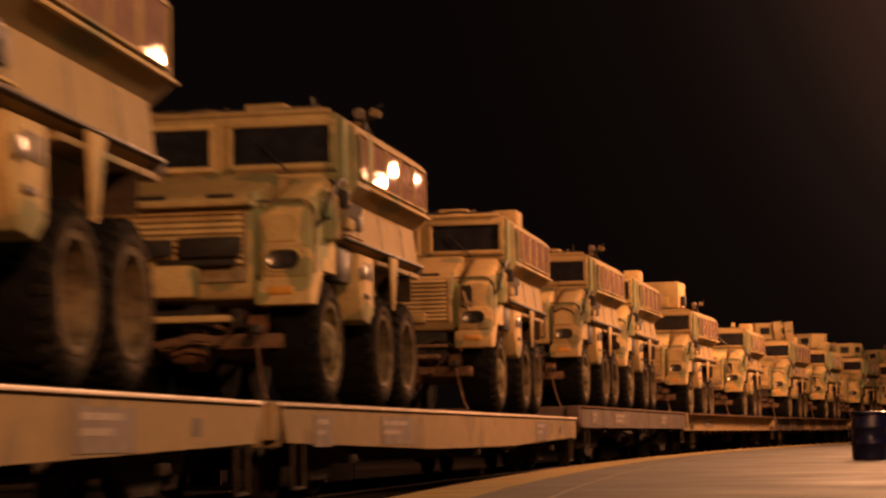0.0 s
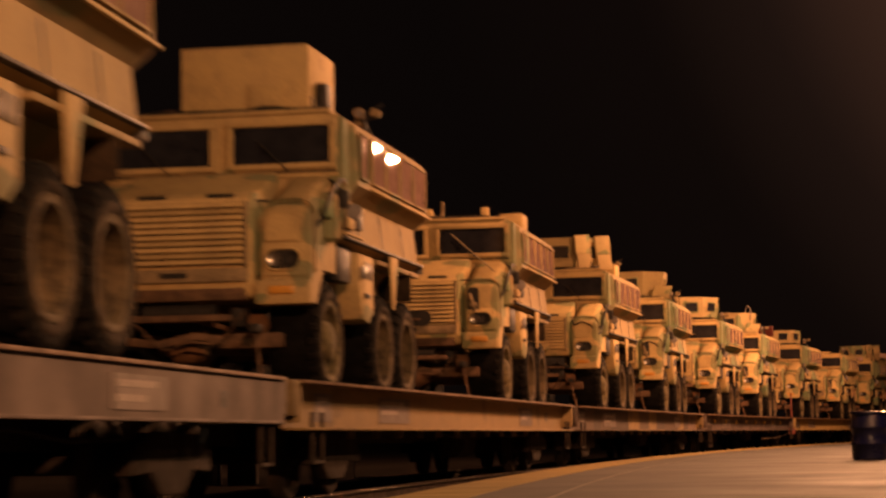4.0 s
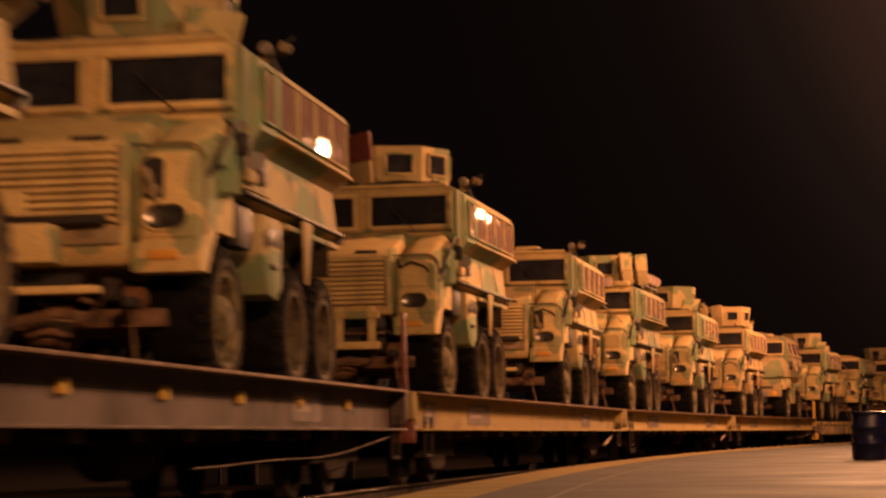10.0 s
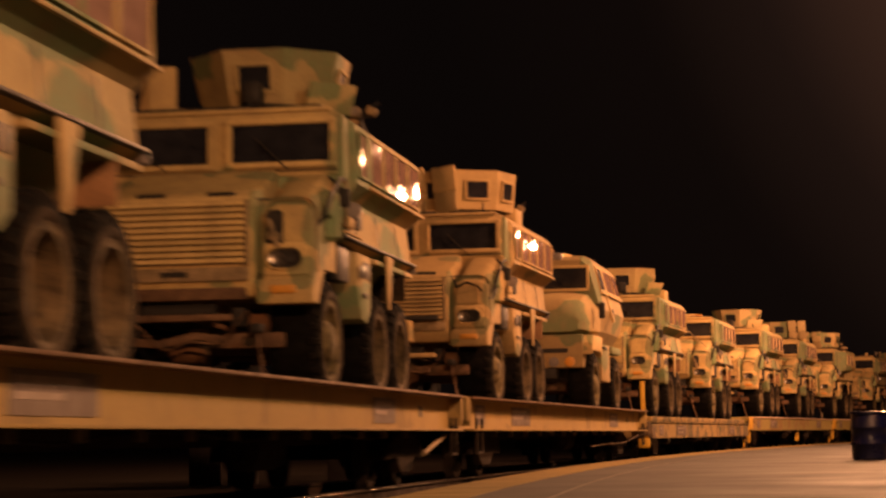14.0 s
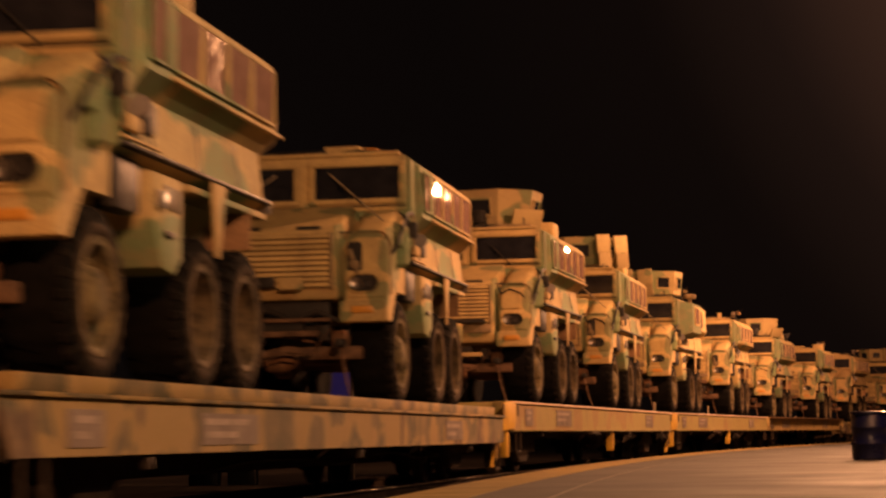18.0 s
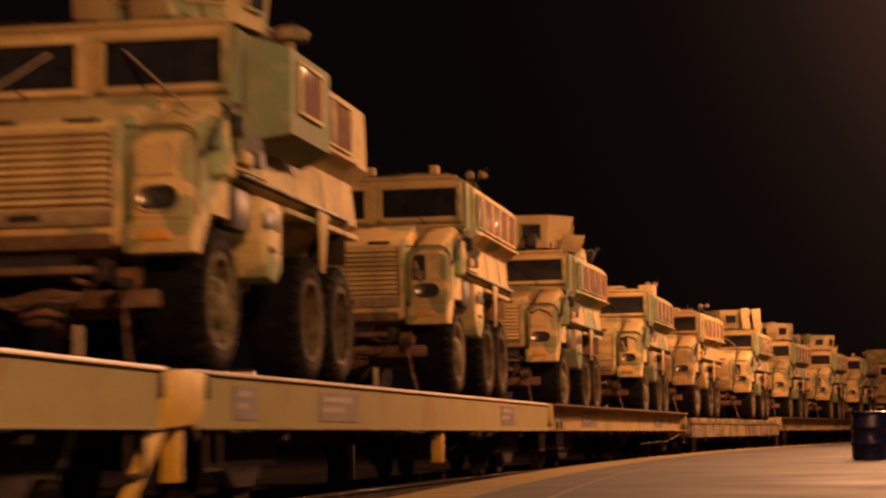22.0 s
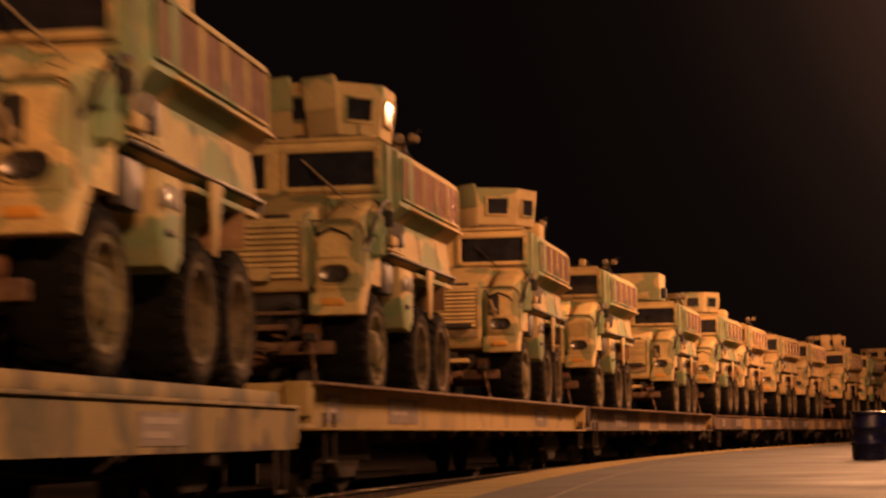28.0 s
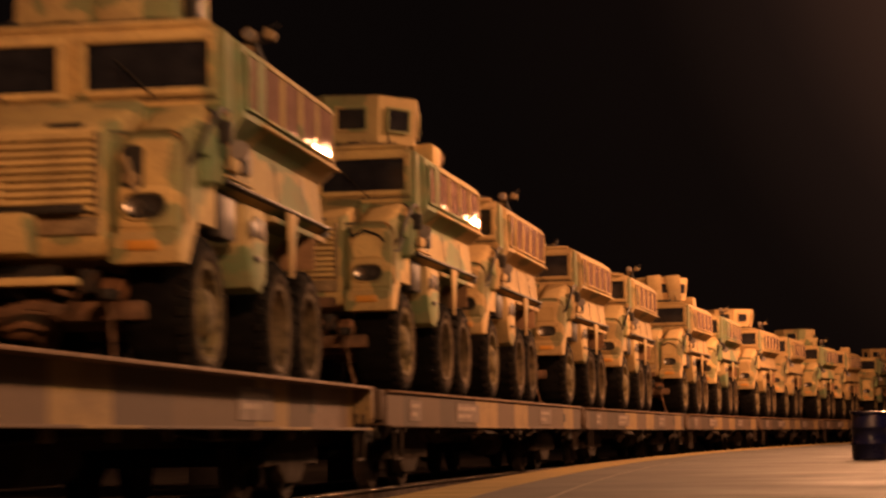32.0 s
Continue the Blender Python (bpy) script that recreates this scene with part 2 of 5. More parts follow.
# light caught on the rubbed flange edge, painted as a pale colour
M_EDGE = worn("rubbed_steel_edge", (0.78, 0.62, 0.50), (0.50, 0.38, 0.29), 0.45, 0.0, 3, gloss=0.6)
M_WHEEL = worn("wheel_steel", (0.045, 0.031, 0.022), (0.010, 0.008, 0.006), 0.7, 0.3, 5)
M_RAIL, _n, _l, _b = material("polished_rail", 0.30, 1.0)
_l.new(ramp(_n, _l, noise_node(_n, _l, 3.0, 3), [(0.3, (0.28, 0.25, 0.23)), (0.7, (0.5, 0.46, 0.43))]), _b.inputs["Base Color"])
M_CONCRETE = worn("platform_concrete", (0.054, 0.051, 0.046), (0.032, 0.030, 0.027), 0.75, 0, 0.6, 0.4)
M_YELLOW = worn("yellow_edge_paint", (0.27, 0.18, 0.025), (0.15, 0.10, 0.025), 0.65, 0, 1.5)
M_BRACKET = worn("yellow_bracket_paint", (0.60, 0.36, 0.025), (0.34, 0.19, 0.03), 0.6, 0, 4)
M_BALLAST = worn("dark_ballast", (0.034, 0.027, 0.023), (0.017, 0.014, 0.012), 0.95, 0, 5, gloss=0.05)
M_TIE = worn("creosoted_tie", (0.020, 0.015, 0.012), (0.011, 0.009, 0.007), 0.9, 0, 4)
M_BLUE = worn("blue_plastic", (0.0035, 0.0045, 0.026), (0.002, 0.0027, 0.013), 0.3, 0, 3)
M_POLE = worn("lamp_pole_paint", (0.14, 0.13, 0.12), (0.07, 0.065, 0.06), 0.5, 0.2, 3)


# ---- mesh helpers ----
MESHES = {}


def box(bm, x0, x1, y0, y1, z0, z1, bevel=0.0):
    r = bmesh.ops.create_cube(bm, size=1, matrix=Matrix.Translation(((x0 + x1) / 2, (y0 + y1) / 2, (z0 + z1) / 2)) @ Matrix.Diagonal((x1 - x0, y1 - y0, z1 - z0, 1)))
    if bevel:
        ed = list({e for v in r["verts"] for e in v.link_edges})
        bmesh.ops.bevel(bm, geom=ed, offset=bevel, segments=2, profile=0.5, affect="EDGES")


def rod(bm, a, b, r, n=8, r2=None):
    a, b = Vector(a), Vector(b)
    d = b - a
    m = Matrix.Translation((a + b) / 2) @ d.to_track_quat("Z", "Y").to_matrix().to_4x4()
    bmesh.ops.create_cone(bm, cap_ends=True, segments=n, radius1=r, radius2=r if r2 is None else r2, depth=d.length, matrix=m)


def prism(bm, outline, axis, a0, a1, bevel=0.0):
    """An outline of (p, q) drawn out along axis: x takes (y, z), y takes (x, z), z takes (x, y)."""
    def at(a, p, q):
        return {"x": (a, p, q), "y": (p, a, q), "z": (p, q, a)}[axis]
    lo = [bm.verts.new(at(a0, *p)) for p in outline]
    hi = [bm.verts.new(at(a1, *p)) for p in outline]
    k = len(outline)
    fs = [bm.faces.new(lo), bm.faces.new(hi[::-1])]
    fs += [bm.faces.new((lo[i], hi[i], hi[(i + 1) % k], lo[(i + 1) % k])) for i in range(k)]
    bmesh.ops.recalc_face_normals(bm, faces=fs)
    if bevel:
        ed = list({e for f in fs for e in f.edges})
        bmesh.ops.bevel(bm, geom=ed, offset=bevel, segments=2, profile=0.5, affect="EDGES")


def loft(bm, rings, cap=True):
    """Rings of equally many points, joined one to the next."""
    vs = [[bm.verts.new(p) for p in r] for r in rings]
    k = len(vs[0])
    fs = [bm.faces.new((a[i], b[i], b[(i + 1) % k], a[(i + 1) % k])) for a, b in zip(vs, vs[1:]) for i in range(k)]
    if cap:
        fs += [bm.faces.new(vs[0]), bm.faces.new(vs[-1])]
    bmesh.ops.recalc_face_normals(bm, faces=fs)


def turned(bm, profile, axis="x", at=(0, 0, 0), n=24, cap=True):
    """A profile of (along, radius) turned round an axis; ends closed."""
    rings = []
    for a, r in profile:
        ring = []
        for i in range(n):
            c, s = math.cos(2 * math.pi * i / n) * r, math.sin(2 * math.pi * i / n) * r
            p = {"x": (a, c, s), "y": (c, a, s), "z": (c, s, a)}[axis]
            ring.append((p[0] + at[0], p[1] + at[1], p[2] + at[2]))
        rings.append(ring)
    loft(bm, rings, cap)


def mesh(key, draw, mats, smooth=False):
    """The mesh for key, drawn once by draw(bm)."""
    if key not in MESHES:
        bm = bmesh.new()
        draw(bm)
        me = bpy.data.meshes.new(key)
        bm.to_mesh(me)
        bm.free()
        for m in mats if isinstance(mats, (list, tuple)) else [mats]:
            me.materials.append(m)
        if smooth:
            me.shade_smooth()
            me.set_sharp_from_angle(angle=radians(38))
        MESHES[key] = me
    return MESHES[key]


def part(name, key, draw, mat, parent, label="", at=None, smooth=True):
    """One mesh object under a thing or part; key names the mesh that alike parts share."""
    ob = new(name, mesh(key, draw, mat, smooth))
    ob.parent = parent
    if at is not None:
        ob.matrix_basis = at if isinstance(at, Matrix) else Matrix.Translation(at)
    if label:
        tagged(ob, label)
    return ob


def thing(name, label, category, group="", kind=""):
    ob = new(name)
    ob.empty_display_size = 0.2
    return tagged(ob, label, category, group, kind)


# ---- the large structure ----
def edge_u(s):
    """How far the platform's edge lies to the right of the reference line."""
    return 0.80 + 0.80 * math.exp(-(max(s, -12) + 2) / 20)


def ribbon(bm, s0, s1, step, ua, ub, z0, z1):
    """A slab that follows the track from s0 to s1, between offsets ua(s) and ub(s)."""
    n = int((s1 - s0) / step)
    rings = []
    for i in range(n + 1):
        s = s0 + (s1 - s0) * i / n
        a, b = track(s, ua(s)), track(s, ub(s))
        rings.append([(a[0], a[1], z0), (b[0], b[1], z0), (b[0], b[1], z1), (a[0], a[1], z1)])
    loft(bm, rings)


def structure(name, draw, mat, label, category):
    bm = bmesh.new()
    draw(bm)
    me = bpy.data.meshes.new(name)
    bm.to_mesh(me)
    bm.free()
    me.materials.append(mat)
    return tagged(new(name, me), label, category, kind="structure")


def ground_sheet(bm):
    bmesh.ops.create_grid(bm, x_segments=8, y_segments=8, size=1500, matrix=Matrix.Translation((0, 600, -0.46)))


structure("ground", ground_sheet, M_BALLAST, "dark ground of crushed stone at night", "ground")
structure("trackbed", lambda bm: ribbon(bm, -60, 330, 3, lambda s: CENTRE - 2.4, lambda s: CENTRE + 1.35, -0.455, -0.30), M_BALLAST, "dark ballast bed under the railway track", "trackbed")
platform = structure("platform", lambda bm: ribbon(bm, -60, 330, 1.5, edge_u, lambda s: edge_u(s) + 11, -0.45, 0.0), M_CONCRETE,
                     "pale worn concrete station platform", "platform")
structure("platform_edge", lambda bm: ribbon(bm, -60, 330, 1.5, lambda s: edge_u(s) - 0.03, lambda s: edge_u(s) + 0.62, -0.08, 0.005), M_YELLOW,
          "yellow painted warning strip along the platform edge", "platform edge")
structure("paving_joint", lambda bm: ribbon(bm, -60, 330, 1.5, lambda s: edge_u(s) + 1.25, lambda s: edge_u(s) + 1.29, -0.02, 0.003), M_JOINT,
          "thin pale line in the platform paving", "line")


def rail_draw(u):
    def draw(bm):
        rings = []
        for i in range(261):
            s = -60 + i * 1.5
            ring = []
            for du, z in ((-0.07, -0.17), (0.07, -0.17), (0.07, -0.155), (0.012, -0.135), (0.012, -0.045), (0.036, -0.035), (0.036, -0.004), (0.028, 0), (-0.028, 0), (-0.036, -0.004),
                          (-0.036, -0.035), (-0.012, -0.045), (-0.012, -0.135), (-0.07, -0.155)):
                x, y, _ = track(s, u + du)
                ring.append((x, y, RAIL_Z + z))
            rings.append(ring)
        loft(bm, rings)
    return draw


def railhead_draw(u):
    """The worn crown of the rail, rounded at its corners."""
    def draw(bm):
        rings = []
        for i in range(261):
            ring = []
            for du, z in ((-0.037, -0.022), (-0.036, -0.010), (-0.029, -0.003), (-0.018, 0.001), (0.018, 0.001), (0.027, -0.002), (0.0335, -0.007), (0.037, -0.014), (0.0375, -0.022)):
                x, y, _ = track(-60 + i * 1.5, u + du)
                ring.append((x, y, RAIL_Z + z + 0.001))
            rings.append(ring)
        loft(bm, rings)
    return draw


for side_of, u in (("near", CENTRE + 0.75), ("far", CENTRE - 0.75)):
    structure("rail_" + side_of, rail_draw(u), M_BOGIE, "grimy steel rail on wooden ties", "rail")
    structure("railhead_" + side_of, railhead_draw(u), M_RAIL, "polished running band on the rail", "rail").data.shade_smooth()


def ties_draw(bm):
    s = -30.0
    while s < 200:
        x, y, th = track(s, CENTRE)
        m = Matrix.Translation((x, y, -0.345)) @ Matrix.Rotation(-th, 4, "Z")
        bmesh.ops.create_cube(bm, size=1, matrix=m @ Matrix.Diagonal((2.4, 0.23, 0.10, 1)))
        s += 0.6


ties = structure("railway_ties", ties_draw, M_TIE, "dark wooden railway ties in the ballast", "railway ties")
ties["kind"] = "stuff"


def lamp_post(x, y, h, colour, watts):
    t = thing("street_lamp", "tall platform lamp with a glowing sodium head" if colour is not PALE else "tall platform lamp with a pale glowing head", "street lamp", "platform lamps")
    t.matrix_basis = Matrix.Translation((x, y, 0))
    k = str(h)
    part("pole", "pole" + k, lambda bm: turned(bm, [(0, 0.11), (0.3, 0.11), (0.32, 0.085), (h, 0.05)], "z", n=12), M_POLE, t)
    part("base", "pole_base", lambda bm: box(bm, -0.19, 0.19, -0.19, 0.19, 0, 0.09, 0.02), M_POLE, t)
    part("arm", "pole_arm" + k, lambda bm: rod(bm, (0, 0, h - 0.05), (-1.2, 0, h + 0.12), 0.035), M_POLE, t)
    head = part("head", "lamp_head" + k, lambda bm: box(bm, -1.75, -1.1, -0.16, 0.16, h + 0.06, h + 0.2, 0.05), M_POLE, t)
    key = "lens_%.2f" % colour[1]
    glow = glowing(key, colour, 60) if key not in bpy.data.materials else bpy.data.materials[key]
    part("diffuser", key + k, lambda bm: turned(bm, [(h - 0.02, 0.03), (h + 0.02, 0.11), (h + 0.055, 0.13)], "z", (-1.45, 0, 0), 14), glow, head)
    lamp = bpy.data.lights.new("lamp_light", "POINT")
    lamp.energy, lamp.color, lamp.shadow_soft_size = watts, colour, 0.12
    ob = new("lamp_light", lamp)
    ob.location = (x - 1.45, y, h - 0.2)


for row in LAMPS:
    lamp_post(*row)


def drum():
    t = thing("blue_drum", "blue plastic litter drum with moulded ribs standing on the platform", "drum")
    t.matrix_basis = Matrix.Translation((6.81, 35.0, 0))
    part("body", "drum_body", lambda bm: turned(bm, [(0, 0.25), (0.03, 0.28), (0.23, 0.285), (0.25, 0.30), (0.28, 0.30), (0.30, 0.285), (0.49, 0.285), (0.51, 0.30), (0.54, 0.30), (0.56, 0.285), (0.74, 0.285), (0.76, 0.27)],
                                                    "z", n=32), M_BLUE, t)
    part("rim", "drum_rim", lambda bm: turned(bm, [(0.74, 0.287), (0.745, 0.305), (0.78, 0.305), (0.785, 0.29)], "z", n=32), M_BLUE, t)


drum()


def machine(x, w, top, colour, strength, posts, label):
    """A lit vending machine on the far side of the tracks, seen under the train."""
    t = thing("vending_machine", label, "vending machine")
    t.matrix_basis = pose(x, 46.0, -0.455)
    h = top + 0.455
    k = "vend%.1f" % x
    part("cabinet", k, lambda bm: box(bm, -w / 2, w / 2, -0.3, 0.4, 0, h, 0.03), M_DARK, t)
    part("lit_panel", k + "p", lambda bm: box(bm, -w / 2 + 0.05, w / 2 - 0.05, -0.32, -0.301, h - 0.75, h - 0.06), glowing("panel_glow%.1f" % x, colour, strength), t, "softly lit front panel")
    if posts:
        for sx in (-1, 1):
            part("light_strip", k + "s%d" % sx, lambda bm: box(bm, *sorted((sx * (w / 2 - 0.045), sx * (w / 2 + 0.035))), -0.34, -0.305, h - 0.78, h - 0.05), glowing("strip_glow%d" % sx, (1.0, 0.55, 0.26), 0.5), t, "pale lit edge strip")


machine(-4.30, 0.60, 1.98, (0.36, 0.10, 0.025), 0.75, True, "reddish vending machine with two pale lit edges")
machine(-5.10, 0.62, 1.96, (0.05, 0.06, 0.045), 0.45, False, "dim greenish glass-fronted vending machine")
machine(-2.22, 0.55, 2.12, (0.05, 0.03, 0.16), 0.2, False, "dim blue-lit vending machine")


# ---- the vehicles: local x to the platform side, y back along the train, z up from the deck; y = 0 at the windscreen ----
def sym(half):
    """A closed outline from its right half."""
    return half + [(-x, z) for x, z in reversed(half) if abs(x) > 1e-6]


def wheel(parent, x, y, side, r=0.645, dished=False):
    w = new("wheel")
    w.parent = parent
    grown = r / 0.60
    w.matrix_basis = pose(x, y, r, 0, 0, 0 if side > 0 else 180) @ Matrix.Diagonal((1, grown, grown, 1))

    def tyre(bm):
        n, prof = 60, [(-0.28, 0.36, 0), (-0.28, 0.52, 0), (-0.25, 0.572, 1), (-0.14, 0.60, 1), (0.0, 0.60, 2), (0.10, 0.60, 1), (0.175, 0.572, 1), (0.20, 0.52, 0), (0.205, 0.44, 0), (0.19, 0.36, 0)]
        rings = []
        for a, r, lug in prof:
            ring = []
            for i in range(n):
                rr = r - (0.034 if lug and (i + (lug - 1)) % 3 == 0 else 0)
                ang = 2 * math.pi * (i + 0.4 * lug) / n
                ring.append((a, math.cos(ang) * rr, math.sin(ang) * rr))
            rings.append(ring)
        loft(bm, rings + [[(p[0] - 0.02, p[1] * 0.97, p[2] * 0.97) for p in rings[-1]]], cap=False)
        loft(bm, [[(-0.27, p[1], p[2]) for p in rings[-1]], [(-0.26, p[1] * 0.9, p[2] * 0.9) for p in rings[-1]]])

    def rim(bm):
        if dished:
            prof = [(0.0, 0.36), (0.19, 0.405), (0.212, 0.395), (0.200, 0.345), (-0.12, 0.325), (-0.14, 0.28), (-0.14, 0.19), (-0.02, 0.165), (0.015, 0.13), (0.02, 0.02)]
        else:
            prof = [(0.0, 0.36), (0.19, 0.405), (0.212, 0.395), (0.200, 0.345), (0.12, 0.335), (0.08, 0.29), (0.11, 0.21), (0.185, 0.185), (0.215, 0.15), (0.235, 0.10), (0.238, 0.02)]
        turned(bm, prof, "x", n=24)
        base = -0.15 if dished else 0.07
        for q in range(10):
            a = 2 * math.pi * q / 10
            rod(bm, (base, math.cos(a) * 0.25, math.sin(a) * 0.25), (base + 0.045, math.cos(a) * 0.25, math.sin(a) * 0.25), 0.022, 6)
        for q in range(16):
            a = 2 * math.pi * (q + 0.5) / 16
            rod(bm, (0.195, math.cos(a) * 0.388, math.sin(a) * 0.388), (0.218, math.cos(a) * 0.388, math.sin(a) * 0.388), 0.011, 5)
    part("tyre", "tyre", tyre, M_RUBBER, w, "dusty black tyre with block tread")
    def lugs(bm):
        rings = []
        for a, r in ((0.10, 0.578), (0.13, 0.603), (0.176, 0.580), (0.2095, 0.525), (0.2095, 0.478), (0.19, 0.476)):
            ring = []
            for q in range(104):
                low = 0.026 if q % 4 in (2, 3) and r > 0.48 else 0.0
                w = 2 * math.pi * (q + (0.35 if q % 2 else 0)) / 104
                ring.append((a - low * 0.6, math.cos(w) * (r - low), math.sin(w) * (r - low)))
            rings.append(ring)
        loft(bm, rings, cap=False)
    part("tread_shoulder", "tread_shoulder", lugs, M_LUG, w, "dusty blocky shoulder of the tyre", smooth=False)
    part("sidewall", "tyre_wall", lambda bm: turned(bm, [(0.160, 0.37), (0.197, 0.398), (0.222, 0.44), (0.220, 0.465), (0.2105, 0.480)], "x", n=36, cap=False), M_SIDEWALL, w, "dusty brown tyre sidewall")
    part("rim", "wheel_rim%d" % dished, rim, M_DISH if dished else M_HUB, w, "dusty olive deep-dished rim with bolts" if dished else "dusty olive rim with bolts and a raised hub")
    return w


def hull_draw(bm, rear=4.33):
    front = sym([(0, 3.10), (1.06, 3.09), (1.17, 3.02), (1.20, 2.45), (1.19, 2.18), (1.18, 1.74), (0.95, 1.66), (0.45, 1.0), (0, 1.0)])
    band = sym([(0, 3.10), (1.13, 3.085), (1.255, 2.98), (1.28, 2.34), (1.115, 2.20), (1.165, 1.74), (0.95, 1.66), (0.45, 0.98), (0, 0.98)])
    ys = [(0.0, front), (0.30, front), (0.36, band), (rear - 0.11, band), (rear, [(x * 0.97, z - 0.02) for x, z in band])]
    loft(bm, [[(x, y, z) for x, z in o] for y, o in ys])


def nose_draw(bm, low=1.06):
    prism(bm, [(-0.004, 2.47), (-0.20, 2.42), (-0.55, 2.28), (-0.95, 2.15), (-1.10, 2.075), (-1.12, low + 0.14), (-1.04, low), (-0.004, low)], "x", -0.88, 0.58, 0.035)


def arch(x0, x1, z0, z1, n=6):
    """A round-topped outline."""
    r = (x1 - x0) * 0.30
    pts = [(x0, z0), (x1, z0)]
    pts += [(x1 - r + r * math.cos(a), z1 - r + r * math.sin(a)) for a in [math.pi / 2 * k / n for k in range(n + 1)]]
    pts += [(x0 + r + r * math.cos(a), z1 - r + r * math.sin(a)) for a in [math.pi / 2 * (1 + k / n) for k in range(n + 1)]]
    return pts


def fender_draw(s):
    def draw(bm):
        a, b = (0.64, 1.13) if s > 0 else (-1.13, -0.90)
        rings = []
        for y, inset, top in ((-1.085, 0.02, 1.95), (-1.07, 0.0, 1.975), (-0.86, 0.0, 2.06), (-0.55, 0.0, 2.19), (-0.004, 0.0, 2.42)):
            low = 1.0 if y < -0.8 else 1.36
            rings.append([(x, y + 0.10 * max(z - 1.6, 0) * (y < -1.0), z) for x, z in arch(a + inset, b - inset, low + inset, top)])
        loft(bm, rings)
    return draw


def stadium(cx, cz, hw, hh, n=8):
    """An outline with round ends."""
    pts = [(cx + hw - hh + hh * math.cos(a), cz + hh * math.sin(a)) for a in [-math.pi / 2 + math.pi * k / n for k in range(n + 1)]]
    return pts + [(cx - hw + hh + hh * math.cos(a), cz + hh * math.sin(a)) for a in [math.pi / 2 + math.pi * k / n for k in range(n + 1)]]


def lamp_ring_draw(cx):
    def draw(bm):
        outer, inner = stadium(cx, 1.44, 0.192, 0.124), stadium(cx, 1.44, 0.161, 0.093)
        loft(bm, [[(x, -1.09, z) for x, z in outer], [(x, -1.125, z) for x, z in stadium(cx, 1.44, 0.184, 0.116)], [(x, -1.128, z) for x, z in stadium(cx, 1.44, 0.170, 0.102)], [(x, -1.095, z) for x, z in inner]], cap=False)
    return draw


def lip_draw(s):
    """A raised flange round the front of the fender."""
    def draw(bm):
        a, b = (0.62, 1.15) if s > 0 else (-1.15, -0.88)
        outer, inner = arch(a, b, 1.30, 2.065), arch(a + 0.03, b - 0.03, 1.30, 2.035)
        for y0, y1 in ((-0.96, -0.93),):
            loft(bm, [[(x, y0, z) for x, z in outer], [(x, y1, z + 0.01) for x, z in outer], [(x, y1, z + 0.01) for x, z in inner], [(x, y0, z) for x, z in inner]], cap=False)
    return draw


def frame_draw(x0, x1, z0, z1, y, w, d=0.05):
    """A flat rectangular frame that faces forward."""
    def draw(bm):
        box(bm, x0 - w, x1 + w, y - d, y - 0.004, z1, z1 + w, 0.008)
        box(bm, x0 - w, x1 + w, y - d, y - 0.004, z0 - w, z0, 0.008)
        box(bm, x0 - w, x0, y - d, y - 0.004, z0 + 0.001, z1 - 0.001, 0.008)
        box(bm, x1, x1 + w, y - d, y - 0.004, z0 + 0.001, z1 - 0.001, 0.008)
    return draw


def side_frame_draw(x, y0, y1, z0, z1, w=0.035, d=0.03):
    def draw(bm):
        box(bm, x, x + d, y0 - w, y1 + w, z1, z1 + w, 0.006)
        box(bm, x, x + d, y0 - w, y1 + w, z0 - w, z0, 0.006)
        box(bm, x, x + d, y0 - w, y0, z0 + 0.001, z1 - 0.001, 0.006)
        box(bm, x, x + d, y1, y1 + w, z0 + 0.001, z1 - 0.001, 0.006)
    return draw


def tilt(i, y, sgn):
    """Each pane sits a little out of true in its rubber."""
    rng = random.Random(int(i * 97 + y * 31 + sgn))
    own = (0.0, 2.4, -0.3, -2.6, 0.3)[(i * 3) % 5]
    c = Matrix.Translation((sgn * 1.285, y + 0.3, 2.65))
    return c @ Matrix.Rotation(radians(rng.uniform(-0.4, 0.4)), 4, "Z") @ Matrix.Rotation(radians(own + rng.uniform(-0.8, 0.8)), 4, "Y") @ c.inverted()


SIDE_PANES = [(0.47, 0.80), (1.06, 1.72), (1.82, 2.48), (2.58, 3.24), (3.34, 4.06)]


def spotlight(parent, x, y, z):
    s = part("spotlight", "spot_can", lambda bm: (turned(bm, [(-0.075, 0.058), (-0.05, 0.068), (0.03, 0.055), (0.07, 0.02)], "y", (-0.05, 0, 0.29), 12), prism(bm, [(0.05, 0.27), (0.15, 0.24), (0.19, 0.31), (0.09, 0.36)], "y", -0.05, 0.04, 0.012),
                                                  box(bm, -0.12, -0.02, 0.03, 0.09, 0.16, 0.24, 0.012)), M_RIM, parent, "cluster of small work lights on a bent post", (x, y, z))
    part("post", "spot_post", lambda bm: (rod(bm, (0.02, 0, -0.03), (0, 0, 0.22), 0.024), rod(bm, (-0.09, 0.03, 0.22), (0.15, 0.01, 0.25), 0.016, 6), rod(bm, (0.12, 0.0, 0.34), (0.20, 0.02, 0.40), 0.010, 6), rod(bm, (0.0, 0.02, 0.20), (0.10, 0.10, -0.02), 0.014, 6)), M_DARK, s)
    part("lens", "spot_lens", lambda bm: turned(bm, [(-0.07, 0.055), (-0.082, 0.048), (-0.088, 0.015)], "y", (-0.05, 0, 0.29), 12), M_LENS, s, "pale glass lens")
    return s


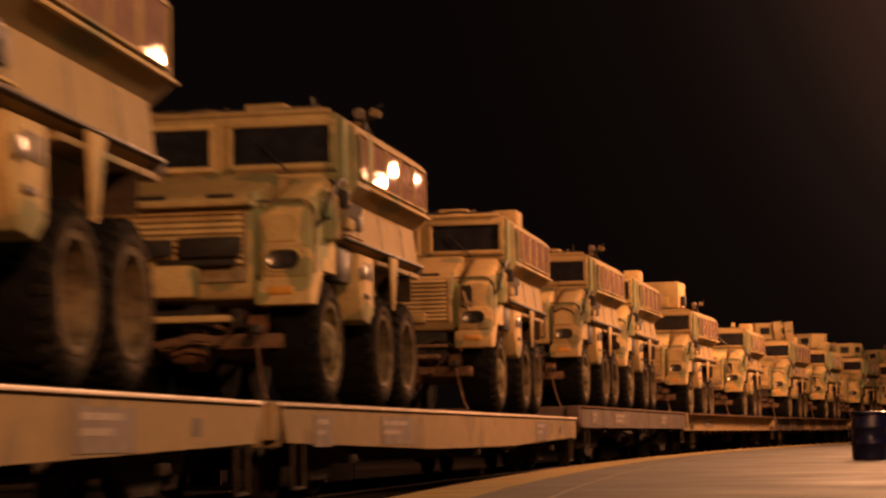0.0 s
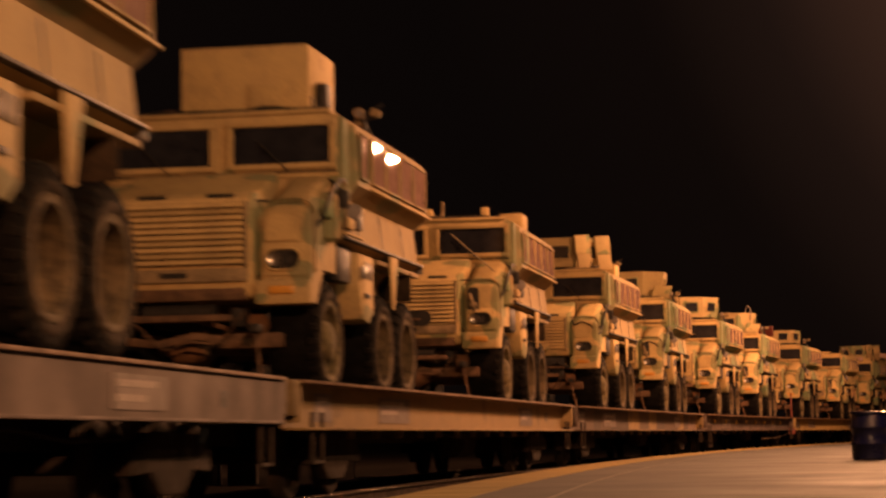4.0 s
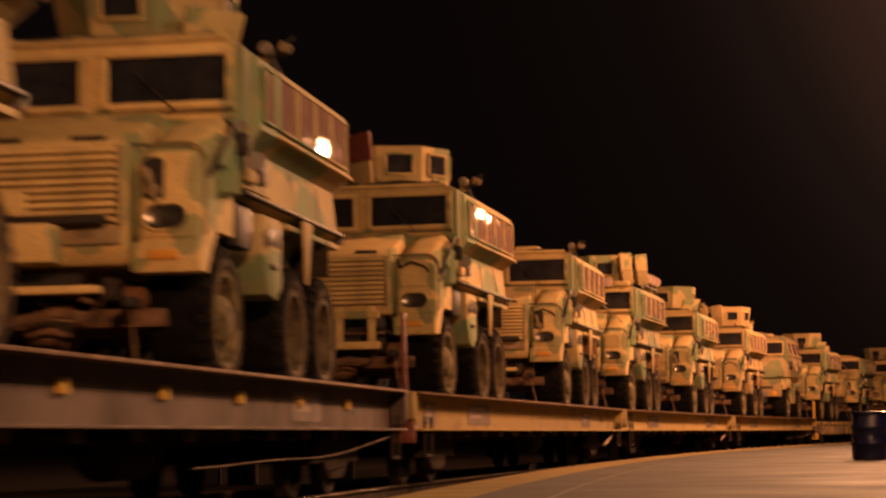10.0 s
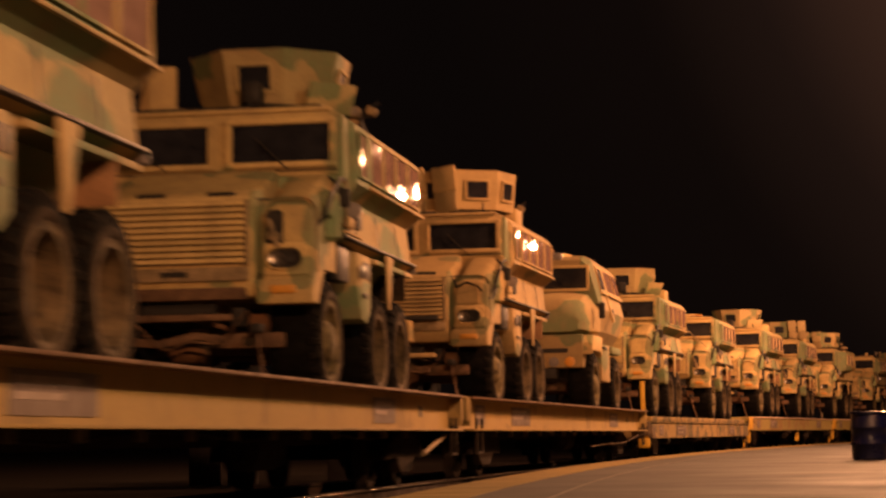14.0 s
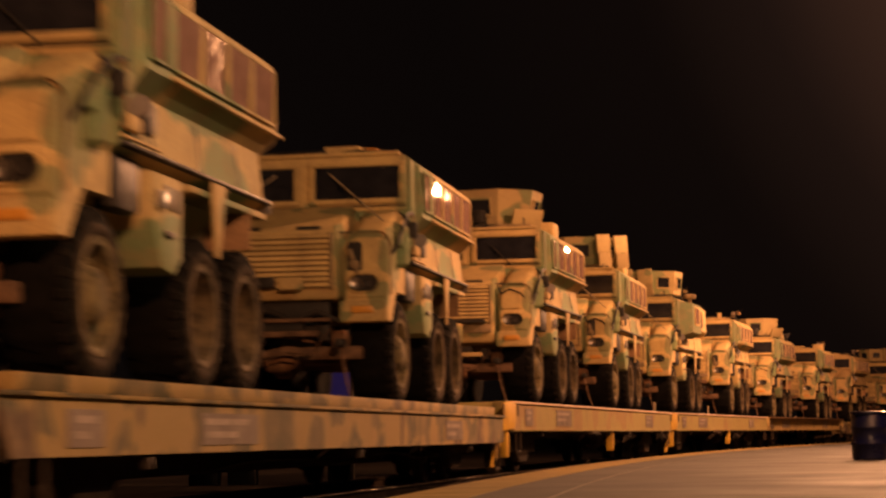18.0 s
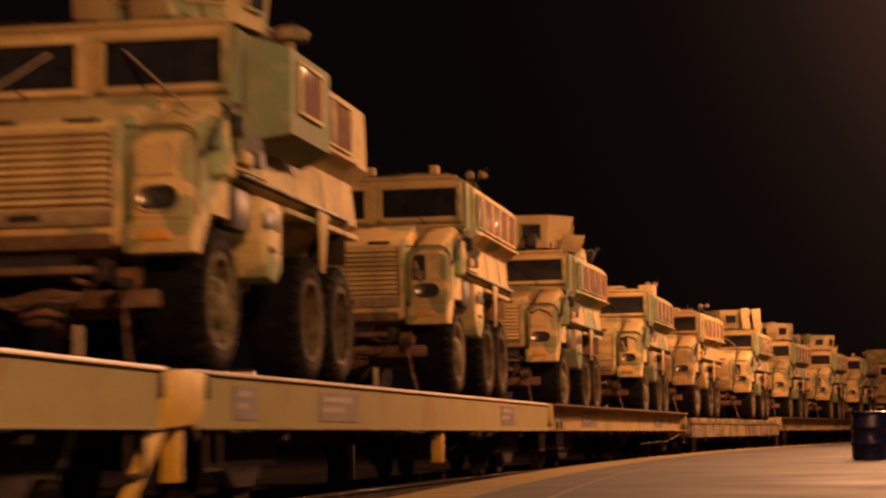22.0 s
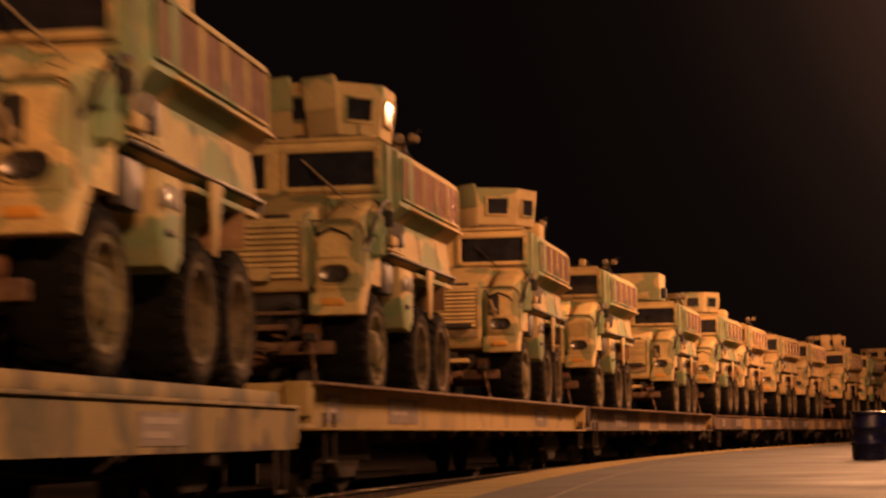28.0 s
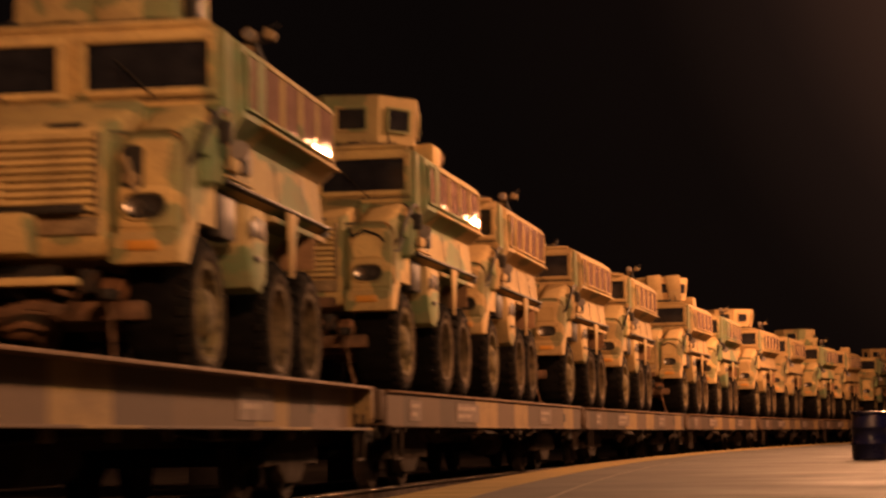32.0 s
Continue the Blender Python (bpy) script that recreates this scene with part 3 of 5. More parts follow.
def round_lamp(parent, x, y, z, turn=0.0):
    s = part("round_lamp", "round_can", lambda bm: turned(bm, [(-0.10, 0.118), (-0.085, 0.128), (-0.06, 0.122), (0.06, 0.10), (0.11, 0.05)], "y", (0, 0, 0.17), 18), M_RIM, parent, "round roof spotlight", pose(x, y, z, 0, 0, turn))
    part("lens", "round_lens", lambda bm: turned(bm, [(-0.095, 0.112), (-0.112, 0.10), (-0.122, 0.02)], "y", (0, 0, 0.17), 18), M_BEAM, s, "pale pinkish round lens")
    part("post", "round_post", lambda bm: rod(bm, (0, 0, -0.03), (0, 0, 0.10), 0.025), M_DARK, s)
    return s


def turret(kind, parent, paint, pk, yaw=0.0, cx=0.0):
    """Roof turrets: ring, armour panels with small panes, and shields."""
    t = part("turret", "turret_ring", lambda bm: turned(bm, [(-0.03, 0.70), (0.10, 0.70), (0.12, 0.62)], "z", n=28), M_DARK, parent, at=pose(cx + 0.05, 1.15, 3.10) @ Matrix.Diagonal((0.93, 1, 1, 1)) @ pose(0, 0, 0, 0, 0, yaw))

    def ring8(r, z, sx=1.0, sy=1.0):
        return [(math.cos(math.pi * (i + 0.5) / 4) * r * sx, math.sin(math.pi * (i + 0.5) / 4) * r * sy, z) for i in range(8)]

    def walls(r0, r1, h):
        def draw(bm):
            loft(bm, [ring8(r0 * 0.93, 0.13), ring8(r0, 0.12), ring8(r1, h), ring8(r1 * 0.94, h), ring8(r0 * 0.93, 0.16)], cap=False)
        return draw

    def flat(x0, x1, z0, z1, y, lean=0.0):
        def draw(bm):
            prism(bm, [(y, z0), (y - 0.04, z0), (y - 0.04 - lean, z1), (y - lean, z1)], "x", x0, x1, 0.006)
        return draw

    if kind in ("panel", "shield", "red", "flared", "loops"):
        r0, r1, hh = {"panel": (0.84, 0.90, 0.72), "shield": (0.84, 0.90, 0.74), "red": (0.80, 0.82, 0.62), "flared": (0.74, 0.89, 0.73), "loops": (0.74, 0.88, 0.75)}[kind]
        part("armour_wall", "walls_%s_%s" % (kind, pk), walls(r0, r1, hh), paint, t, smooth=False)
        for i in range(8):
            a = math.pi * i / 4
            lean = math.atan2((r1 - r0) * 0.924, hh - 0.12)
            if kind in ("flared", "loops") and i % 2:
                continue
            m = Matrix.Rotation(a + math.pi / 2, 4, "Z") @ Matrix.Translation((0, -(r0 + r1) / 2 * 0.924 - 0.012, (hh + 0.12) / 2)) @ Matrix.Rotation(lean, 4, "X")
            w = part("turret_window", "tw_frame_%s" % pk, frame_draw(-0.17, 0.17, -0.13, 0.13, 0.0, 0.035, 0.03), paint, t, at=m)
            part("pane", "tw_pane", lambda bm: box(bm, -0.169, 0.169, -0.014, -0.004, -0.129, 0.129), M_GLASS, w, "dark thick glass")
    if kind in ("shield", "red"):
        mat = M_RED if kind == "red" else paint
        for x in (-0.27, 0.27):
            sh = part("shield", "shield_%s_%s" % (kind, pk), lambda bm: box(bm, -0.20, 0.20, -0.03, 0.02, 0.48, 0.88, 0.012), mat, t, "square upright armour plate" if kind == "shield" else "dull red square plate", pose(x, -0.98, -0.10, 0, -5, 0))
            part("lower_plate", "shield_lower", lambda bm: box(bm, -0.185, 0.185, -0.045, 0.0, 0.15, 0.475, 0.01), M_FLAP if kind == "red" else M_SAND_SHADED, sh, "duller lower armour plate")
            part("strut", "shield_strut", lambda bm: rod(bm, (0, 0.0, 0.09), (0, 0, 0.42), 0.03), paint, sh)
    if kind == "flared":
        part("side_flap", "flap_" + pk, flat(-0.3, 0.3, 0.05, 0.36, 0.0, 0.14), paint, t, at=pose(0.70, -0.45, 0, 0, 0, 48))
        part("gun_mount", "gun_mount", lambda bm: box(bm, -0.10, 0.10, -0.95, -0.70, 0.12, 0.36, 0.03), M_DARK, t)
    if kind == "loops":
        part("side_flap", "flap_" + pk, flat(-0.3, 0.3, 0.05, 0.36, 0.0, 0.14), paint, t, at=pose(0.70, -0.45, 0, 0, 0, 48))
        for x in (-0.62, 0.62):
            def hoop(bm):
                pts = [Vector((0, math.cos(a) * 0.11, 0.62 + 0.20 + math.sin(a) * 0.17)) for a in [math.pi * k / 8 for k in range(9)]]
                pts = [Vector((0, 0.11, 0.52))] + pts + [Vector((0, -0.11, 0.52))]
                for a, b in zip(pts, pts[1:]):
                    rod(bm, a, b, 0.022, 6)
            part("hoop", "hoop", hoop, M_MARK, t, "pale looped strap", pose(x, -0.4, 0, 0, 0, 60))
    if kind == "crate":
        part("roof_box", "roof_box_" + pk, lambda bm: box(bm, -0.72, 0.72, -0.60, 0.60, 0.10, 0.84, 0.03), paint, t, "large plain box on the roof")
        part("flap", "roof_flap_" + pk, lambda bm: box(bm, 0.05, 0.44, -0.64, -0.60, 0.14, 0.40, 0.01), paint, t)
        part("side_lamp", "box_side_lamp", lambda bm: box(bm, 0.73, 0.86, -0.35, -0.10, 0.16, 0.44, 0.03), M_DARK, t)
    return t


# small parts that cannot be told apart on the trucks that stay far off
FINE = {"bonnet_slot", "box_slot", "door_seam", "cowl_seam", "grille_vent", "leaf_spring", "tow_hook", "tow_cable", "steering_rod", "brake_chamber", "winch", "cross_member", "axle_cover", "roof_rail",
        "tail_lamp", "fuel_can", "junction_box", "grab_rail", "hinge_block", "door_handle", "cab_vent", "side_lens", "tie_chain", "roof_clamp", "wiper", "bracket"}


def truck(i, s, paint, kind, yaw, cx, extras, box_front, bulge):
    """A six-wheeled armoured truck; all alike but for paint, turret and roof gear."""
    pk = "tan" if paint is M_TAN else "late" if i > 9 else "camo"
    # the first trucks' sides take the sand with shade in its colour
    side = (M_SIDE if i > 7 else M_SAND_SHADED) if paint is M_CAMO else M_SAND_SHADED if i <= 7 else M_TAN
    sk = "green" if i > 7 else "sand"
    # the sides of these trucks get the brightened copy
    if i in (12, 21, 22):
        side, sk = M_SIDE_LIT, "pale"
    paint = M_CAMO_LATE if pk == "late" else paint
    names = {"none": "without a turret", "panel": "with a glazed roof turret", "shield": "with a shielded roof turret", "red": "with red turret boxes", "flared": "with a flared open turret",
             "loops": "with turret and strap loops", "crate": "with a roof box"}
    t = thing("armoured_truck", ("sand and green camouflaged" if pk != "tan" else "sand-coloured") + " six-wheeled armoured truck " + names[kind], "armoured truck", "trucks on the train")
    def P(name, key, draw, mat, label="", at=None, parent=t, smooth=True):
        return part(name, key, draw, mat, parent, label, at, smooth) if i < 36 or name not in FINE else t
    rear = 5.0 if bulge else 4.33
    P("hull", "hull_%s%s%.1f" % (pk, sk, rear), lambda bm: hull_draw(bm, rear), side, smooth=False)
    P("front_panel", "cab_front_" + pk, lambda bm: box(bm, -1.17, 1.17, -0.03, -0.001, 2.40, 3.07, 0.01), paint)
    front = next((e for e in extras if e in ("open", "guard", "hole")), "plain")
    low = 1.26 if front in ("open", "guard") else 1.06
    P("bonnet", "nose_%s%.2f" % (pk, low), lambda bm: nose_draw(bm, low), paint)
    for x in (-0.55, 0.12):
        P("bonnet_slot", "bonnet_slot", lambda bm: prism(bm, [(-1.02, 2.105), (-1.075, 2.085), (-1.075, 2.103), (-1.02, 2.135)], "x", 0, 0.27), M_DARK, at=(x, 0, 0))
    for sgn in (1, -1):
        P("fender", "fender%d_%s" % (sgn, pk), fender_draw(sgn), paint)
        if sgn > 0:
            if i % 2 == 0:
                # a black plate stands for the shade inside a cavity
                cav = P("lamp_cavity", "lamp_cavity", lambda bm: prism(bm, arch(0.69, 0.85, 1.50, 1.93, 4), "y", -1.094, -1.05), M_DARK, "dark open cavity beside the headlamp")
                P("bracket", "cavity_bracket", lambda bm: (rod(bm, (0.80, -1.10, 1.55), (0.72, -1.12, 1.84), 0.028, 8), box(bm, 0.71, 0.83, -1.13, -1.095, 1.62, 1.70, 0.015)), M_RIM, parent=cav)
            else:
                P("lamp_recess", "lamp_recess_" + pk, lambda bm: prism(bm, arch(0.70, 1.00, 1.63, 1.90), "y", -1.089, -1.05), paint)
            P("fender_lip", "lip%d" % sgn, lip_draw(sgn), M_TAN)
            P("cowl_recess", "recess", lambda bm: box(bm, 0.581, 0.639, -0.98, -0.10, 1.30, 1.98, 0.01), M_GREEN, "shaded green panel beside the grille")
        P("corner_panel", "corner_panel%d" % sgn, lambda bm: prism(bm, [(0.015, 3.04), (0.27, 3.00), (0.27, 2.16), (0.015, 2.16)], "x", *sorted((sgn * 1.17, sgn * 1.212)), 0.006), M_GREEN if i % 3 != 2 or pk != "tan" else M_TAN, "dull green cab corner plate" if i % 3 != 2 or pk != "tan" else "")
        if sgn > 0 and pk != "tan":
            P("window_post", "window_post", lambda bm: box(bm, 1.277, 1.30, 0.84, 1.02, 2.42, 2.95, 0.006), M_GREEN)
    for sgn in (1, -1):
        x0, x1 = (0.12, 1.09) if sgn > 0 else (-1.09, -0.12)
        w = P("windscreen", "screen_frame%d_%s" % (sgn, pk), frame_draw(x0, x1, 2.545, 2.945, -0.031, 0.06, 0.05), paint)
        P("pane", "screen_pane%d" % sgn, lambda bm: box(bm, x0 + 0.001, x1 - 0.001, -0.046, -0.034, 2.546, 2.944), M_GLASS, "dark thick windscreen glass", parent=w)
        P("wiper", "wiper%d" % sgn, lambda bm: rod(bm, (x0 + 0.55, -0.09, 2.47), (x0 + 0.24, -0.075, 2.80), 0.009, 6), M_DARK, parent=w)
    for sgn in (1, -1):
        if bulge and sgn > 0:
            P("side_door", "bulged_door", lambda bm: loft(bm, [[(1.19, y0, z) for y0, z in ((0.24, 3.02), (2.35, 3.02), (2.35, 2.06), (0.24, 2.06))],
                                                              [(1.50, y0, z) for y0, z in ((0.62, 2.95), (2.15, 2.95), (2.15, 2.18), (0.62, 2.18))]]), M_GREEN, "bulging green armoured door", smooth=False)
            w = P("side_window", "bulge_frame", side_frame_draw(1.501, 0.95, 1.75, 2.42, 2.84), side)
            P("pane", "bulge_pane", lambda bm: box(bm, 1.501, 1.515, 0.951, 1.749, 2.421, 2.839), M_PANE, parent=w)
            P("door_knob", "bulge_knob", lambda bm: (turned(bm, [(2.95, 0.05), (3.10, 0.05), (3.12, 0.15), (3.20, 0.17), (3.24, 0.10)], "z", (1.36, 1.2, 0), 16)), M_RIM, "round lamp on the bulging door")
            panes = SIDE_PANES[3:]
        else:
            panes = SIDE_PANES
        for y0, y1 in panes if sgn > 0 else panes[:1]:
            z0, z1 = 2.44, 2.89
            key = "sw%.2f_%d" % (y0, sgn)
            flip = pose(0, 0, 0) if sgn > 0 else Matrix.Diagonal((-1, 1, 1, 1))
            fr = side_frame_draw(1.276, y0, y1, z0, z1, 0.03, 0.03)
            mk = (lambda f, q: (lambda bm: (f(bm), bmesh.ops.transform(bm, matrix=q, verts=bm.verts[:]), bmesh.ops.reverse_faces(bm, faces=bm.faces[:]) if q[0][0] < 0 else None)))
            w = P("side_window", key + pk + sk, mk(fr, flip), side) if sgn > 0 else t
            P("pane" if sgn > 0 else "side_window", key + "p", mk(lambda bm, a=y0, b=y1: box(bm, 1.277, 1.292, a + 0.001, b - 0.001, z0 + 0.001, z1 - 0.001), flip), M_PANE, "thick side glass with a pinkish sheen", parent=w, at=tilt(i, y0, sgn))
        P("window_shelf", "shelf%d_%s" % (sgn, pk), lambda bm: box(bm, *sorted((sgn * 1.281, sgn * 1.32)), 0.96, 4.28, 2.33, 2.365, 0.012), M_TAN)
        P("side_rail", "side_rail%d" % sgn, lambda bm: box(bm, *sorted((sgn * 1.155, sgn * 1.225)), 0.05, 4.28, 1.735, 1.77, 0.01), M_DARK)
        P("stowage_box", "stow%d_%s" % (sgn, pk + sk), lambda bm: prism(bm, [(0.90, 1.66), (1.68, 1.66), (1.68, 1.04), (1.46, 0.90), (1.14, 0.94), (0.93, 1.30)], "x", *sorted((sgn * 0.80, sgn * 1.16)), 0.02), paint if i <= 9 else side)
        if sgn > 0:
            P("tail_lamp", "tail_lamp", lambda bm: box(bm, 1.10, 1.20, 4.30, 4.35, 1.66, 1.78, 0.015), M_LENS)
            def loom(bm):
                pts = [(0.64, -1.04, 2.0), (0.70, -1.12, 1.88), (0.84, -1.13, 1.95), (1.0, -1.10, 1.88), (1.11, -1.0, 1.70), (1.16, -0.80, 1.72), (1.17, -0.55, 1.90), (1.20, -0.25, 2.02)]
                loft(bm, [[(x + 0.016 * math.cos(w), y - 0.016 * math.sin(w) * 0.6, z + 0.016 * math.sin(w)) for w in [math.pi * k / 3 for k in range(6)]] for x, y, z in pts])
            if i < 36 and i % 4 in (0, 3):
                P("wire_loom", "wire_loom", loom, M_DARK, "dark cable looped over the fender")
        P("step_lamp", "step_lamp%d" % sgn, lambda bm: box(bm, *sorted((sgn * 1.165, sgn * 1.21)), 0.98, 1.16, 1.38, 1.52, 0.02), M_LENS if i % 6 == 0 else M_RIM)
        P("mudguard", "guard_a%d_%s" % (sgn, pk), lambda bm: prism(bm, [(2.38, 1.735), (2.81, 1.735), (2.59, 1.12), (2.49, 1.12)], "x", *sorted((sgn * 1.186, sgn * 1.21)), 0.008), M_TAN, at=(0, (rear - 4.33) * 0.9, 0))
        brown = i >= 12 and i % 7 > 0
        P("mudflap", "flap%d_%d" % (sgn, brown), lambda bm: box(bm, *sorted((sgn * 0.80, sgn * 1.18)), 3.66, 3.69, 1.285, 1.64, 0.01), M_BROWN_FLAP if brown else M_SIDEWALL, "rust-brown rubber mudflap" if brown else "dark dusty rubber mudflap", at=(0, (rear - 4.33) * 0.9, 0))
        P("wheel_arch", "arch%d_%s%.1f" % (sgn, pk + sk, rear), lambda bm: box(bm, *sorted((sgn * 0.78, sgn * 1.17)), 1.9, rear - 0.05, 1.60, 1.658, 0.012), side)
        if sgn > 0:
            P("cab_lamp", "cab_lamp%d" % sgn, lambda bm: turned(bm, [(0.30, 0.05), (0.26, 0.085), (0.235, 0.085), (0.225, 0.03)], "y", (sgn * 1.265, 0, 2.04), 14), M_LENS, "round marker lamp on the cab side")
            P("cab_vent", "cab_vent", lambda bm: (box(bm, 1.19, 1.26, 0.06, 0.34, 1.84, 1.97, 0.03), box(bm, 1.19, 1.24, 0.08, 0.20, 2.12, 2.28, 0.02), rod(bm, (1.21, 0.05, 1.80), (1.21, 0.9, 1.80), 0.018, 6)), M_TAN)
            P("hinge_block", "hinge%d" % sgn, lambda bm: box(bm, *sorted((sgn * 1.19, sgn * 1.27)), 0.42, 0.66, 1.86, 2.10, 0.03), M_DARK)
            P("door_handle", "handle%d" % sgn, lambda bm: box(bm, 1.165, 1.185, 1.20, 1.42, 1.18, 1.23, 0.008), M_DARK)
            P("box_slot", "box_slot", lambda bm: box(bm, 1.162, 1.172, 1.22, 1.36, 1.40, 1.58, 0.003), M_DARK)
            P("box_slot", "box_slot", None, M_DARK, at=(0, 0.22, -0.01))
        if sgn > 0:
            def intake(bm):
                pts = [(1.06, -0.86, 1.70), (1.17, -0.80, 1.86), (1.20, -0.62, 2.06), (1.21, -0.36, 2.24), (1.20, -0.10, 2.34), (1.205, 0.12, 2.36)]
                loft(bm, [[(x + 0.022 * math.cos(w), y - 0.012 * math.sin(w), z + 0.022 * math.sin(w)) for w in [math.pi * k / 3 for k in range(6)]] for x, y, z in pts])
            P("intake_pipe", "intake", intake, M_DARK)
            P("grab_rail", "grab_rail", lambda bm: (rod(bm, (1.235, 0.02, 1.85), (1.235, 0.02, 2.34), 0.014, 6), rod(bm, (1.19, 0.02, 1.87), (1.237, 0.02, 1.87), 0.012, 6), rod(bm, (1.19, 0.02, 2.32), (1.237, 0.02, 2.32), 0.012, 6)), M_RIM)
            P("junction_box", "junction", lambda bm: box(bm, 1.10, 1.21, -0.62, -0.44, 1.90, 2.08, 0.02), M_SIDE)
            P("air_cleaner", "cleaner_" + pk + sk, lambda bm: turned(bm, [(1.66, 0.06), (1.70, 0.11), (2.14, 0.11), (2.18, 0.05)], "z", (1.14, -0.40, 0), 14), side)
            P("fuel_can", "gapbox_" + pk, lambda bm: box(bm, 0.95, 1.12, 0.15, 0.75, 1.30, 1.70, 0.03), M_DARK, "black box in the gap behind the fender")
        P("lamp_bezel", "bezel%d_%s" % (sgn, pk), lambda bm: box(bm, *sorted((sgn * 0.66, sgn * 1.09)), -1.098, -1.03, 1.27, 1.60, 0.02), paint)
        P("corner_block", "corner%d_%s" % (sgn, pk), lambda bm: box(bm, *sorted((sgn * 0.60, sgn * 1.12)), -1.125, -0.86, 0.985, 1.235, 0.025), paint)
        hl = P("headlight", "lamp_ring%d_%s" % (sgn, pk), lamp_ring_draw(sgn * 0.865), paint, "rounded cast headlamp surround")
        P("recess", "lamp_pod%d" % sgn, lambda bm: prism(bm, stadium(sgn * 0.865, 1.44, 0.160, 0.092), "y", -1.1035, -1.08), M_DARK, parent=hl)
        P("lens", "lamp_lens_a%d" % sgn, lambda bm: turned(bm, [(-1.085, 0.072), (-1.124, 0.070), (-1.116, 0.058), (-1.106, 0.02)], "y", (sgn * 0.865 - 0.075, 0, 1.44), 18), M_CHROME, "bright silvered headlamp", parent=hl)
        P("side_lens", "lamp_lens_b%d" % sgn, lambda bm: turned(bm, [(-1.085, 0.062), (-1.118, 0.060), (-1.108, 0.050), (-1.1045, 0.02)], "y", (sgn * 0.865 + 0.082, 0, 1.44), 16), M_DARK, "dark round blackout lamp", parent=hl)
        P("turn_signal", "signal%d" % sgn, lambda bm: box(bm, *sorted((sgn * 0.74, sgn * 0.98)), -1.15, -1.122, 1.09, 1.17, 0.012), M_AMBER)
        mir = P("mirror", "mirror%d" % sgn, lambda bm: box(bm, *sorted((sgn * 1.20, sgn * 1.33)), -0.30, -0.24, 2.02, 2.22, 0.03), M_DARK)
        P("mirror_arm", "mirror_arm%d" % sgn, lambda bm: (rod(bm, (sgn * 1.10, -0.10, 2.36), (sgn * 1.26, -0.27, 2.20), 0.015, 6), rod(bm, (sgn * 0.55, -1.0, 2.05), (sgn * 1.24, -0.28, 2.12), 0.012, 6)), M_DARK, parent=mir)
    g = P("grille", "grille_box_" + pk, lambda bm: (box(bm, -0.85, -0.815, -1.17, -1.121, 1.38, 2.04, 0.006), box(bm, 0.505, 0.54, -1.17, -1.121, 1.38, 2.04, 0.006), box(bm, -0.814, 0.504, -1.126, -1.1195, 1.39, 2.03)), M_RIM)
    for k in range(10):
        P("slat", "slat_" + pk, lambda bm: prism(bm, [(-1.13, 0.0), (-1.185, 0.004), (-1.165, 0.046), (-1.13, 0.05)], "x", -0.812, 0.502), paint, parent=g, at=(0, 0, 1.405 + k * 0.0635))
    if front in ("open", "guard"):
        P("radiator", "radiator", lambda bm: box(bm, -0.62, 0.46, -0.93, -0.80, 0.86, 1.255, 0.02), M_DARK, "dark radiator under the bonnet")
        P("coolant_hose", "coolant_hose", lambda bm: loft(bm, [[(x, y + 0.034 * math.cos(w), z + 0.034 * math.sin(w)) for w in [math.pi * k / 4 for k in range(8)]] for x, y, z in (
            (-0.66, -1.0, 1.22), (-0.45, -1.06, 1.10), (-0.20, -1.04, 1.14), (0.08, -1.08, 1.02), (0.34, -1.05, 1.12), (0.60, -1.0, 1.0))]), M_DARK, "sagging black hose")
        P("cross_bar", "cross_bar", lambda bm: box(bm, -0.70, 0.50, -1.12, -1.06, 1.00, 1.045, 0.012), M_RUSTY)
    else:
        P("lower_grille", "low_grille_" + pk, lambda bm: box(bm, -0.85, 0.54, -1.165, -1.115, 1.225, 1.365, 0.015), M_RIM)
        P("grille_vent", "grille_vent", lambda bm: box(bm, -0.30, -0.04, -1.172, -1.1655, 1.27, 1.325), M_DARK)
    if front == "open":
        P("grille_box", "grille_box_l_" + pk, lambda bm: box(bm, -0.60, -0.32, -1.29, -1.187, 1.36, 1.56, 0.02), paint, "small box bolted over the grille")
        P("grille_box", "grille_box_r_" + pk, lambda bm: box(bm, -0.05, 0.22, -1.27, -1.187, 1.37, 1.52, 0.02), paint, "small box bolted over the grille")
        P("grille_lamp", "grille_lamp", lambda bm: box(bm, -0.28, -0.09, -1.25, -1.187, 1.40, 1.53, 0.02), M_DARK)
    elif front == "guard":
        for x in (-0.68, -0.02, 0.38):
            P("guard_post", "guard_post_" + pk, lambda bm: box(bm, -0.045, 0.045, -1.37, -1.30, 0.80, 1.36, 0.012), paint, at=(x, 0, 0))
        for z in (0.80, 1.20):
            P("guard_rail", "guard_rail%.1f_%s" % (z, pk), lambda bm: box(bm, -0.78, 0.48, -1.385, -1.31, z, z + 0.10, 0.014), paint, "painted rail of the bumper guard")
    elif front == "hole":
        # black plate over the slats, for the shade in a broken-out part
        P("grille_gap", "grille_gap", lambda bm: prism(bm, stadium(-0.22, 1.47, 0.40, 0.12), "y", -1.1925, -1.186), M_DARK, "dark gap broken into the grille")
        P("loose_bar", "loose_bar", lambda bm: (box(bm, -0.55, 0.02, -1.215, -1.193, 1.44, 1.465, 0.006)), M_RUSTY)
    P("cowl_seam", "cowl_seam", lambda bm: box(bm, -1.16, 1.16, -0.05, -0.0305, 2.445, 2.462), M_DARK)
    P("roof_lip", "roof_lip_" + pk, lambda bm: box(bm, -1.10, 1.10, -0.07, -0.002, 3.075, 3.12, 0.012), paint)
